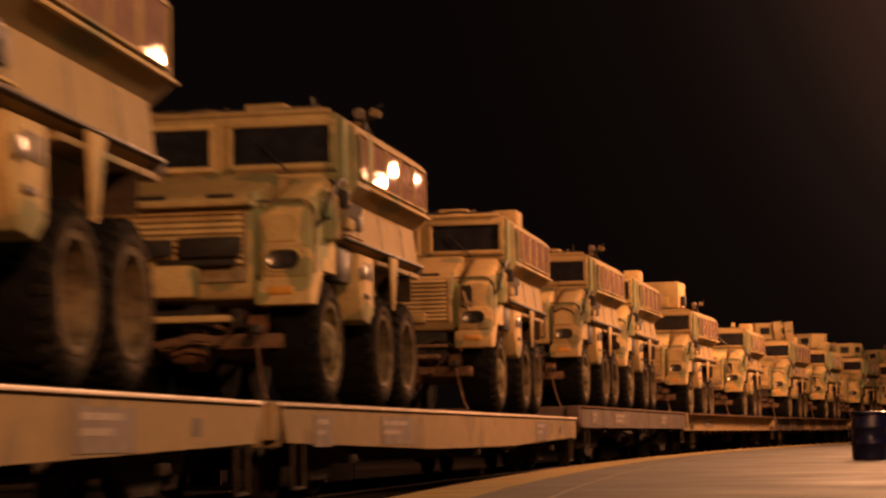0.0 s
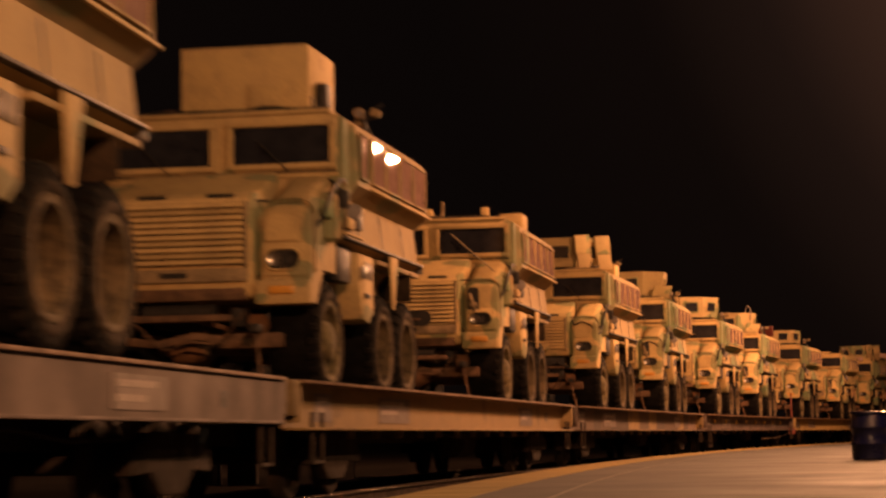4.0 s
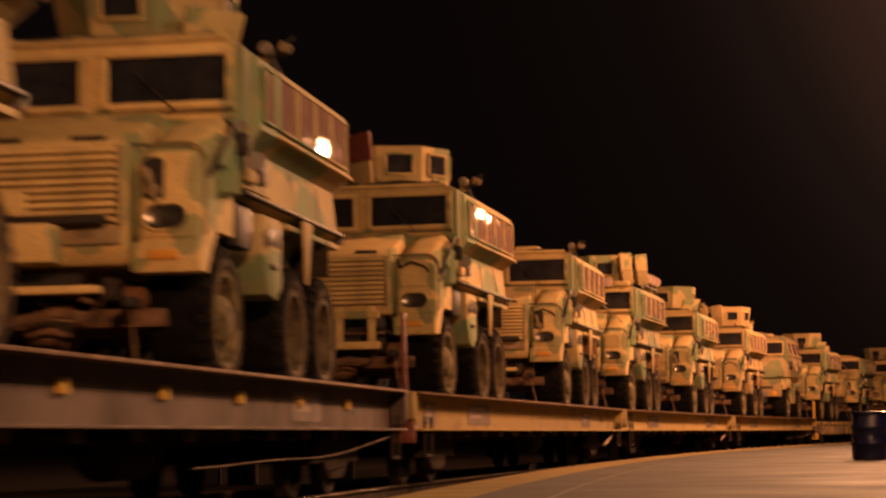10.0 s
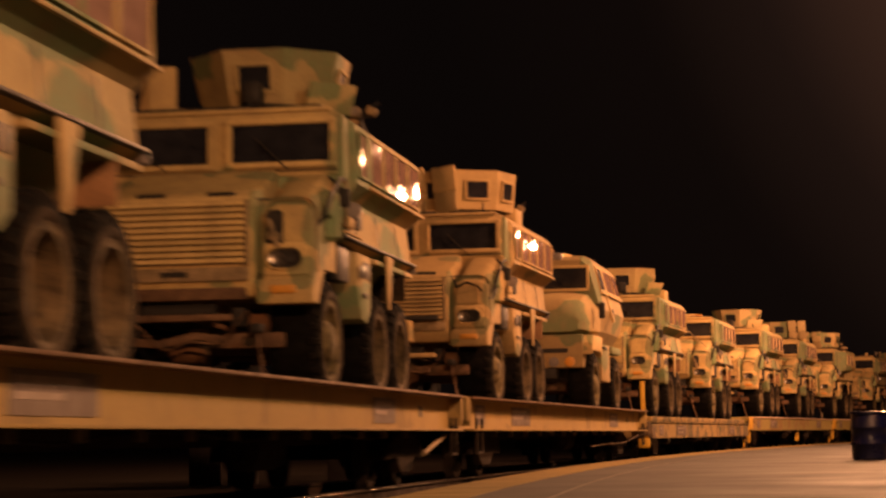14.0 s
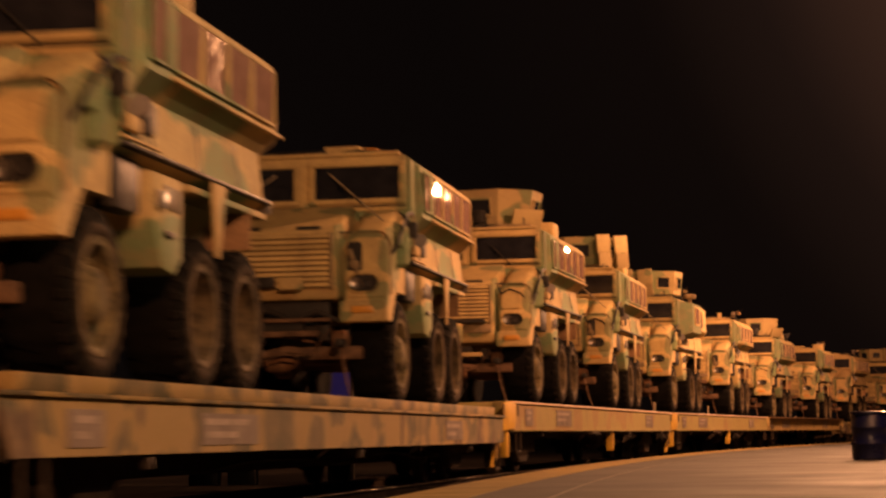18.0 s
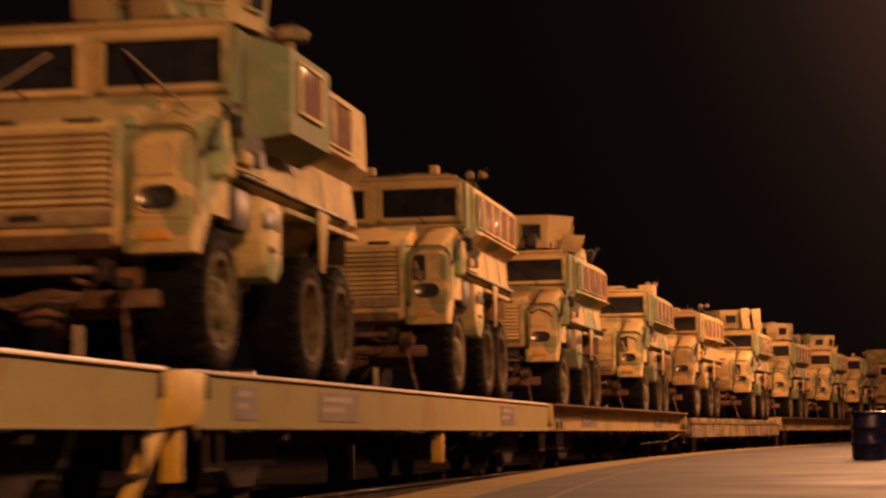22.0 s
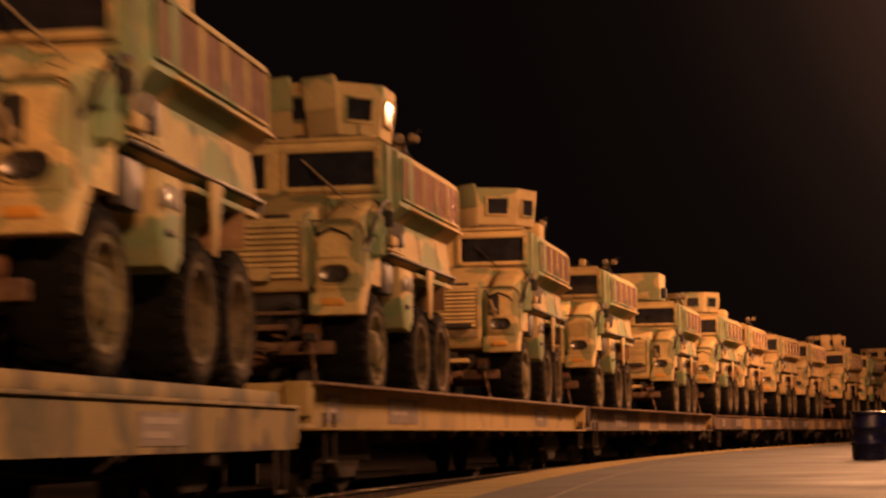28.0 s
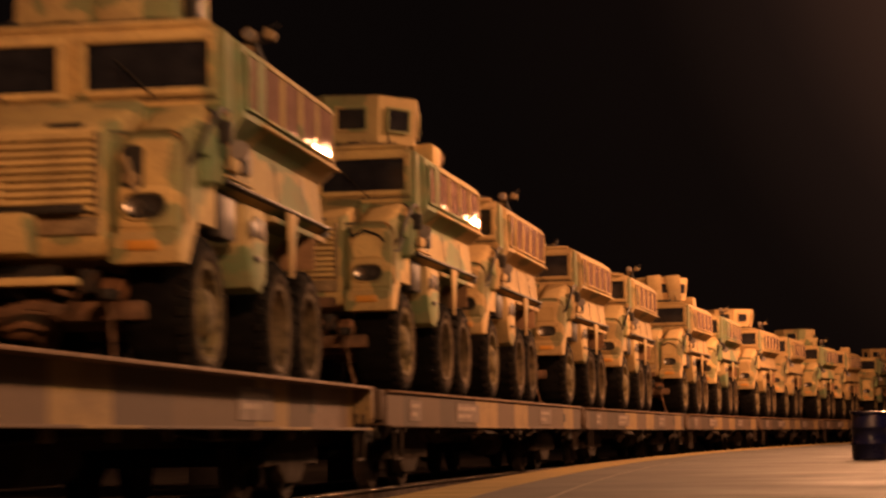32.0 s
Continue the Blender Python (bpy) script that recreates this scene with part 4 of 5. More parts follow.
    P("door_seam", "door_seam", lambda bm: prism(bm, [(1.13, 1.79), (1.166, 1.79), (1.128, 2.16), (1.10, 2.16)], "y", 0.92, 0.945), M_DARK)
    P("door_seam", "door_seam", None, M_DARK, at=(0, 1.25, 0))
    P("door_seam", "door_seam", None, M_DARK, at=(0, 2.45, 0))
    if "cable" in extras:
        for a, b0 in (((0.30, -0.10, 2.86), (1.02, -0.70, 2.20)), ((-0.32, -0.10, 2.86), (-1.02, -0.70, 2.20))):
            P("limb_cable", "limb_cable%.1f" % a[0], lambda bm: rod(bm, a, b0, 0.011, 6), M_CORD, "pale cable stretched from the roof to the fender")
    if box_front:
        P("front_box", "front_box_" + pk, lambda bm: box(bm, -0.75, 0.10, -1.50, -1.19, 1.06, 1.38, 0.025), paint, "stowage box on the front bumper")
        P("grille_box", "grille_box_b_" + pk, lambda bm: box(bm, -0.52, -0.18, -1.26, -1.186, 1.46, 1.66, 0.02), paint, "small box bolted over the grille")
        P("bracket", "front_brk", lambda bm: box(bm, -0.30, 0.45, -1.30, -1.187, 1.385, 1.45, 0.01), M_DARK)
    elif front in ("plain", "hole"):
        P("lower_panel", "low_panel_" + pk, lambda bm: box(bm, -0.72, 0.50, -1.10, -1.00, 1.04, 1.222, 0.02), M_RUSTY)
    P("bumper", "bumper_%s%d" % (pk, box_front), lambda bm: box(bm, -0.80, 0.40, -1.30, -1.14, 0.82, 0.89, 0.02), paint if box_front else M_RUSTY)
    P("tow_bar", "tow_bar", lambda bm: prism(bm, [(-0.62, 0.60), (-0.30, 0.56), (0.05, 0.64), (0.30, 0.60), (0.30, 0.68), (0.04, 0.72), (-0.32, 0.64), (-0.62, 0.69)], "y", -1.20, -1.10, 0.012), M_RUSTY)
    def droop(bm):
        pts = [(-0.66 + 1.2 * f, -1.27 + 0.05 * math.sin(f * 9), 0.86 - 0.30 * math.sin(math.pi * f) + 0.05 * math.sin(f * 14)) for f in [k / 14 for k in range(15)]]
        loft(bm, [[(x, y + 0.013 * math.cos(w), z + 0.013 * math.sin(w)) for w in [math.pi * k / 3 for k in range(6)]] for x, y, z in pts])
    P("tow_cable", "tow_cable", droop, M_RUSTY, "slack tow cable hung across the bumper")
    P("axle_cover", "axle_cover", lambda bm: turned(bm, [(-0.20, 0.05), (-0.12, 0.14), (0.06, 0.15), (0.2, 0.07)], "x", (-0.12, -0.86, 0.56), 12), M_FLAP, "rust-orange axle casing")
    P("cross_member", "cross_member", lambda bm: box(bm, 0.12, 0.80, -0.86, -0.72, 0.56, 0.72, 0.03), M_RUSTY)
    P("brake_chamber", "chamber", lambda bm: turned(bm, [(0.0, 0.05), (0.03, 0.11), (0.16, 0.11), (0.2, 0.05)], "x", (0.45, -0.80, 0.80), 14), M_FLAP)
    def chain(bm):
        pts = [(0.62 + 0.30 * f, -1.18 - 0.80 * f, 0.72 - 0.70 * f - 0.10 * math.sin(math.pi * f)) for f in [q / 10 for q in range(11)]]
        loft(bm, [[(x + (0.011 + 0.006 * (q % 2)) * math.cos(w), y, z + (0.017 - 0.006 * (q % 2)) * math.sin(w)) for w in [math.pi * k / 3 for k in range(6)]] for q, (x, y, z) in enumerate(pts)])
    P("tie_chain", "tie_chain", chain, M_RUSTY, "tie-down chain to the deck")
    rng = random.Random(i * 7 + 3)
    for q in range(2):
        P("roof_clamp", "roof_clamp%d%d" % ((i + q) % 4, q), lambda bm: (box(bm, -0.07 - 0.03 * (i % 3), 0.07, -0.05, 0.05, 0.0, 0.05 + 0.02 * ((i + q) % 4), 0.012), rod(bm, (0.05, 0, 0.04), (0.12, 0.05, 0.13), 0.012, 6)), M_RIM if q else M_DARK, at=(rng.uniform(-0.95, 0.95), 0.12 + 0.1 * q, 3.085))
    def snake(bm):
        pts = [(-1.0 + 2.0 * f, 0.02 + 0.03 * math.sin(f * 23 + i % 3), 3.125 + 0.022 * math.sin(f * 17 + i % 3) + 0.03 * max(0, math.sin(f * 7 + i % 3))) for f in [q / 16 for q in range(17)]]
        loft(bm, [[(x, y + 0.02 * math.cos(w), z + 0.02 * math.sin(w)) for w in [math.pi * k / 3 for k in range(6)]] for x, y, z in pts])
    if i < 36:
        P("roof_cable", "roof_cable%d" % (i % 3), snake, M_RIM if i % 2 else M_DARK, "cable strapped along the roof edge")
    P("winch", "winch", lambda bm: turned(bm, [(-0.5, 0.09), (0.2, 0.09)], "x", (0, -1.02, 0.92), 14), M_DARK)
    P("front_axle", "axle_f", lambda bm: (rod(bm, (-0.9, -0.15, 0.60), (0.9, -0.15, 0.60), 0.085, 10), turned(bm, [(-0.16, 0.10), (-0.08, 0.22), (0.08, 0.22), (0.16, 0.10)], "x", (-0.22, -0.15, 0.58), 14)), M_RUSTY)
    P("steering_rod", "steer", lambda bm: (rod(bm, (-0.8, -0.50, 0.66), (0.8, -0.50, 0.66), 0.03, 8), rod(bm, (-0.45, -0.9, 0.98), (0.6, -0.5, 0.66), 0.028, 8)), M_RUSTY)
    for sgn in (1, -1):
        P("leaf_spring", "spring%d" % sgn, lambda bm: [box(bm, sgn * 0.52 - 0.045, sgn * 0.52 + 0.045, -0.9 + k * 0.12, 0.6 - k * 0.12, 0.70 + k * -0.028, 0.72 + k * -0.028) for k in range(4)], M_RUSTY)
        P("tow_hook", "hook%d" % sgn, lambda bm: box(bm, sgn * 0.62 - 0.05, sgn * 0.62 + 0.05, -1.28, -1.05, 0.70, 0.79, 0.02), M_DARK)
    for y in (2.48, 3.83):
        P("rear_axle", "axle_r", lambda bm: rod(bm, (-0.9, 0, 0.645), (0.9, 0, 0.645), 0.09, 10), M_RUSTY, at=(0, y + (rear - 4.33) * 0.9, 0))
    P("chassis", "chassis", lambda bm: (box(bm, -0.45, -0.33, -0.98, 4.2, 0.78, 0.97, 0.01), box(bm, 0.33, 0.45, -0.98, 4.2, 0.78, 0.97, 0.01)), M_DARK)
    for sgn in (1, -1):
        for y in (-0.15, 2.48, 3.83):
            wheel(t, sgn * 0.90, y + (rear - 4.33) * 0.9 * (y > 1), sgn, dished=y > 1)
    P("roof_hatch", "hatch_" + pk, lambda bm: turned(bm, [(3.08, 0.36), (3.15, 0.36), (3.17, 0.33)], "z", (0.0, 2.9, 0), 20), paint)
    P("roof_rail", "roof_rail", lambda bm: [rod(bm, (x, 0.15, 3.07), (x, 0.15, 3.17), 0.02, 6) for x in (-0.9, -0.2, 0.6)] + [rod(bm, (-0.9, 0.15, 3.17), (0.6, 0.15, 3.16), 0.016, 6)], M_DARK)
    if kind != "none":
        turret(kind, t, M_TURRET if pk != "tan" else M_TAN, pk, yaw, cx)
    else:
        P("cupola_ring", "cupola_" + pk, lambda bm: turned(bm, [(3.08, 0.62), (3.16, 0.62), (3.18, 0.55)], "z", (0, 1.15, 0), 26), paint)
    if i % 2:
        P("roof_strobe", "strobe", lambda bm: box(bm, -0.68, -0.5, 0.16, 0.34, 3.09, 3.20, 0.03), M_FLAP)
        P("whip_mount", "whip_mount", lambda bm: (rod(bm, (0.86, 0.22, 3.07), (0.86, 0.22, 3.16), 0.03, 8), rod(bm, (0.86, 0.22, 3.16), (0.86, 0.22, 3.29), 0.014, 6)), M_DARK)
    for e in extras:
        if e == "spot":
            spotlight(t, 1.0, 2.1, 3.08)
        elif e == "spot_back":
            spotlight(t, 1.0, 2.7, 3.08)
        elif e == "box":
            P("roof_vent", "vent_" + pk, lambda bm: box(bm, 0.78, 1.14, 1.55, 2.10, 3.07, 3.33, 0.025), paint)
        elif e == "hat":
            P("roof_box", "hat_" + pk, lambda bm: box(bm, 0.20, 0.62, 0.10, 0.60, 3.09, 3.22, 0.02), paint)
        elif e == "posts":
            for x in (-0.1, 0.75):
                P("roof_post", "roof_post", lambda bm: box(bm, -0.06, 0.06, -0.04, 0.04, 0, 0.22, 0.015), paint, at=(x, 0.3, 3.09))
        elif e == "row":
            P("lamp_rack", "lamp_rack", lambda bm: [rod(bm, (1.08, y, 3.06), (1.08, y, 3.26), 0.022, 6) for y in (2.1, 4.0)] + [box(bm, 1.04, 1.12, 1.9, 4.2, 3.20, 3.25, 0.01)], M_DARK, "dark rack along the roof edge")
            for y in (2.05, 2.70, 3.35, 4.0):
                round_lamp(t, 1.08, y, 3.25, 38)
        elif e == "rolls":
            for z in (1.70, 1.90):
                P("rolled_cover", "roll%.1f" % z, lambda bm: turned(bm, [(-0.76, 0.05), (-0.74, 0.095), (0.56, 0.095), (0.60, 0.05)], "x", (0, -1.29, z), 14), M_DARK, "dark rolled cover across the grille")
            for x in (-0.35, 0.37, 0.63):
                round_lamp(t, x, 0.0, 3.0)
            P("roof_box", "lamp_side_box_" + pk, lambda bm: box(bm, 0.76, 1.08, -0.10, 0.12, 3.08, 3.20, 0.02), paint)
        elif e == "pack":
            P("kit_bag", "kit_bag_a", lambda bm: prism(bm, [(0.78, 3.06), (1.12, 3.06), (1.18, 3.26), (0.98, 3.36), (0.80, 3.24)], "y", 1.3, 1.75, 0.03), M_TURRET, "lumpy camouflaged bag strapped to the roof", smooth=False)
            P("kit_bag", "kit_bag_b", lambda bm: prism(bm, [(0.84, 3.06), (1.14, 3.06), (1.10, 3.34), (0.94, 3.42), (0.82, 3.30)], "y", 2.35, 2.75, 0.03), M_TURRET, "lumpy camouflaged bag strapped to the roof", smooth=False)
            P("bedroll", "bedroll", lambda bm: turned(bm, [(1.76, 0.04), (1.80, 0.13), (2.25, 0.13), (2.31, 0.04)], "y", (1.0, 0, 3.17), 12), M_TURRET, "rolled camouflaged cover")
            P("gear_frame", "gear_frame", lambda bm: (rod(bm, (0.9, 1.2, 3.06), (0.82, 1.1, 3.38), 0.02, 6), rod(bm, (1.15, 2.9, 3.06), (1.26, 3.2, 3.40), 0.026, 6), rod(bm, (1.0, 2.1, 3.25), (1.12, 2.3, 3.56), 0.03, 6), box(bm, 0.98, 1.22, 3.0, 3.12, 3.20, 3.36, 0.03),
                                                      rod(bm, (0.86, 1.9, 3.2), (1.22, 2.9, 3.34), 0.018, 6)), M_DARK, "dark bent frame with straps")
        elif e == "visor":
            P("bonnet_visor", "visor_" + pk, lambda bm: box(bm, -0.76, 0.62, -1.36, -1.10, 1.98, 2.035, 0.012), paint, "plate that juts out over the grille")
            # black blocks fill in the shaded gap under the visor
            P("grille_crate", "grille_crate", lambda bm: (box(bm, -0.60, -0.16, -1.34, -1.187, 1.48, 1.66, 0.03), box(bm, -0.10, 0.5, -1.28, -1.187, 1.47, 1.68, 0.03)), M_DARK)
        elif e == "plates":
            P("roof_plate", "roof_plate", lambda bm: prism(bm, [(0.62, 3.07), (0.66, 3.07), (0.66, 3.73), (0.62, 3.73)], "x", -0.92, -0.62, 0.008), M_TAN, "upright plate beside the turret")
            P("roof_plate", "roof_plate_b", lambda bm: prism(bm, [(-1.08, 3.07), (-1.02, 3.07), (-0.90, 3.65), (-0.98, 3.65)], "y", 0.74, 0.90, 0.008), M_TAN, "leaning bar beside the turret")
        elif e == "mast":
            P("antenna", "antenna", lambda bm: rod(bm, (0.1, 0.35, 3.07), (0.1, 0.35, 3.43), 0.025, 8), M_RIM)
        elif e == "beacon":
            P("beacon", "beacon", lambda bm: box(bm, 0.55, 0.80, 0.25, 0.50, 3.09, 3.21, 0.03), M_AMBER)
        elif e == "rear_lamps":
            for y in (1.9, 2.5):
                round_lamp(t, 1.0, y, 3.07)
    return t


def bonneted_truck():
    """The one truck of another build: a smooth cab with leaning sides."""
    t = thing("armoured_truck", "sand and green armoured truck with a smooth sloping cab", "armoured truck", "trucks on the train")
    P = lambda name, key, draw, mat, label="", at=None, parent=t, smooth=True: part(name, key, draw, mat, parent, label, at, smooth)

    def cab(bm):
        def o(k, top):
            return sym([(0, top), (0.92 * k, top - 0.02), (1.08 * k, top - 0.14), (1.33 * k, 2.16), (1.20 * k, 1.74), (1.0, 1.50), (0, 1.45)])
        loft(bm, [[(x, y, z) for x, z in o(k, top)] for y, k, top in ((0.0, 0.955, 3.20), (0.25, 0.99, 3.30), (1.4, 1.0, 3.31), (3.35, 1.0, 3.28), (3.62, 0.95, 3.20))])
    P("hull", "b_hull", cab, M_OTHER, smooth=False)
    P("bonnet", "b_nose", lambda bm: loft(bm, [[(x, y, z) for x, z in sym(o)] for y, o in (
        (-0.003, [(0, 2.54), (0.55, 2.54), (1.02, 2.48), (1.26, 2.12), (1.26, 1.70), (0.9, 1.62), (0, 1.62)]), (-0.50, [(0, 2.46), (0.55, 2.47), (0.98, 2.39), (1.20, 2.06), (1.20, 1.70), (0.9, 1.62), (0, 1.62)]),
        (-0.82, [(0, 2.32), (0.55, 2.34), (0.93, 2.24), (1.12, 2.0), (1.12, 1.70), (0.9, 1.63), (0, 1.63)]), (-1.02, [(0, 2.08), (0.55, 2.10), (0.88, 2.02), (1.02, 1.90), (1.02, 1.72), (0.86, 1.66), (0, 1.66)]),
        (-1.09, [(0, 1.86), (0.55, 1.88), (0.84, 1.86), (0.96, 1.82), (0.96, 1.72), (0.84, 1.68), (0, 1.68)]))]), M_OTHER)
    P("bonnet_ridge", "b_ridge", lambda bm: prism(bm, [(-0.02, 2.53), (-0.02, 2.575), (-0.5, 2.50), (-0.86, 2.35), (-0.86, 2.30)], "x", -0.05, 0.05, 0.012), M_OTHER)
    for k, x in enumerate((-0.95, -0.05)):
        P("bonnet_slat", "b_slat%d" % k, lambda bm: box(bm, x, x + 0.86 * (k == 0) + 0.16 * (k == 1), -1.10, -1.03, 1.58, 1.66, 0.02), M_TAN)
    P("radiator_cover", "b_rad", lambda bm: box(bm, -1.0, -0.06, -1.02, -0.3, 1.22, 1.625, 0.03), M_FLAP, "brown radiator cover")
    P("lamp_panel", "b_panel", lambda bm: box(bm, 0.02, 1.04, -1.04, -0.3, 0.96, 1.625, 0.04), M_OTHER)
    P("vent_slot", "b_slot", lambda bm: box(bm, 0.12, 0.74, -1.05, -1.035, 1.26, 1.35), M_DARK)
    P("skid_plate", "b_skid", lambda bm: prism(bm, [(-1.0, 1.215), (-1.12, 1.1), (-1.08, 0.72), (-0.6, 0.62), (-0.3, 1.215)], "x", -1.0, -0.05, 0.02), M_RUSTY)
    P("mirror", "b_mirror", lambda bm: (rod(bm, (1.22, -0.3, 2.25), (1.36, -0.42, 2.2), 0.02), box(bm, 1.30, 1.42, -0.48, -0.40, 1.95, 2.28, 0.03)), M_DARK)
    P("roof_lamp", "b_rooflamp", lambda bm: box(bm, 0.20, 0.50, -0.02, 0.22, 3.19, 3.34, 0.03), M_LENS)
    for sgn in (1, -1):
        x0, x1 = (0.13, 1.0) if sgn > 0 else (-1.0, -0.13)
        w = P("windscreen", "b_frame%d" % sgn, frame_draw(x0, x1, 2.60, 3.02, -0.002, 0.055, 0.05), M_CAMO)
        P("pane", "b_pane%d" % sgn, lambda bm: box(bm, x0 + 0.001, x1 - 0.001, -0.02, -0.006, 2.601, 3.019), M_GLASS, "dark thick windscreen glass", parent=w)
        P("headlight", "b_lamp%d" % sgn, lambda bm: turned(bm, [(-1.03, 0.10), (-1.065, 0.10), (-1.075, 0.03)], "y", (0.62 + sgn * 0.16, 0, 1.08), 16), M_LENS if sgn < 0 else M_AMBER)
        P("fender", "b_fender%d" % sgn, lambda bm: prism(bm, [(0.55, 1.62), (-0.75, 1.62), (-0.95, 1.45), (-0.95, 1.22), (-0.75, 1.30), (0.4, 1.30), (0.55, 1.2)], "x", *sorted((sgn * 0.80, sgn * 1.22)), 0.03), M_CAMO)
        P("stowage_box", "b_stow%d" % sgn, lambda bm: box(bm, *sorted((sgn * 0.7, sgn * 1.19)), 0.62, 1.9, 0.72, 1.49, 0.03), M_OTHER)
        P("mudguard", "b_guard%d" % sgn, lambda bm: box(bm, *sorted((sgn * 0.8, sgn * 1.2)), 2.25, 3.75, 1.34, 1.50, 0.03), M_SIDE)
        def lean(z, out):
            return sgn * (1.08 + (3.15 - z) * (1.33 - 1.08) / 0.99 + out)
        for k, (y, span) in enumerate(((0.40, 0.55), (1.42, 0.95), (2.62, 0.70))):
            def slab(bm, y0, y1, z0, z1, a, b0):
                loft(bm, [[(lean(z, a), q, z) for q, z in ((y0 + 0.10 * (k == 0), z1), (y1, z1), (y1, z0), (y0, z0))], [(lean(z, b0), q, z) for q, z in ((y0 + 0.10 * (k == 0), z1), (y1, z1), (y1, z0), (y0, z0))]])
            w = P("side_window", "b_side%d%d" % (sgn, k), lambda bm: slab(bm, y - 0.05, y + span + 0.05, 2.56, 3.08, -0.03, 0.025), M_TAN, "leaning armoured side window", smooth=False)
            P("pane", "b_spane%d%d" % (sgn, k), lambda bm: slab(bm, y, y + span, 2.61, 3.03, 0.0, 0.032), M_GLASS if k == 0 else M_PANE, "dark thick glass", smooth=False, parent=w)
            P("sill", "b_ssill%d%d" % (sgn, k), lambda bm: slab(bm, y - 0.07, y + span + 0.07, 2.50, 2.545, 0.0, 0.06), M_TAN, parent=w, smooth=False)
        P("door_pillar", "b_pillar%d" % sgn, lambda bm: loft(bm, [[(lean(z, a), q, z) for q, z in ((1.08, 3.10), (1.26, 3.10), (1.20, 1.95), (1.02, 1.95))] for a in (-0.03, 0.03)]), M_TAN, "pale upright door pillar", smooth=False)
        P("door_hinge", "b_hinge%d" % sgn, lambda bm: box(bm, *sorted((sgn * 1.27, sgn * 1.36)), 1.3, 1.5, 2.10, 2.24, 0.02), M_DARK)
        P("step_bracket", "b_step%d" % sgn, lambda bm: box(bm, *sorted((sgn * 1.12, sgn * 1.24)), 0.75, 1.15, 1.38, 1.44, 0.015), M_DARK)
        for y in (-0.25, 3.05):
            wheel(t, sgn * 0.98, y, sgn, dished=y > 1)
    P("bumper", "b_bumper", lambda bm: box(bm, -1.02, 0.10, -1.22, -1.05, 1.16, 1.23, 0.02), M_TAN)
    for y in (-0.25, 3.05):
        P("axle", "b_axle", lambda bm: rod(bm, (-0.9, 0, 0.6), (0.9, 0, 0.6), 0.09), M_RUSTY, at=(0, y, 0))
    P("chassis", "b_chassis", lambda bm: box(bm, -0.5, 0.5, -1.0, 3.7, 0.75, 1.44, 0.03), M_DARK)
    P("roof_hatch", "b_hatch", lambda bm: turned(bm, [(3.28, 0.5), (3.40, 0.5), (3.42, 0.44)], "z", (0, 1.4, 0), 24), M_CAMO)
    P("roof_roll", "b_roll", lambda bm: turned(bm, [(-0.75, 0.05), (-0.7, 0.09), (0.1, 0.10), (0.3, 0.06)], "x", (0.0, 0.30, 3.36), 12), M_FLAP, "brown roll strapped on the cab roof")
    return t


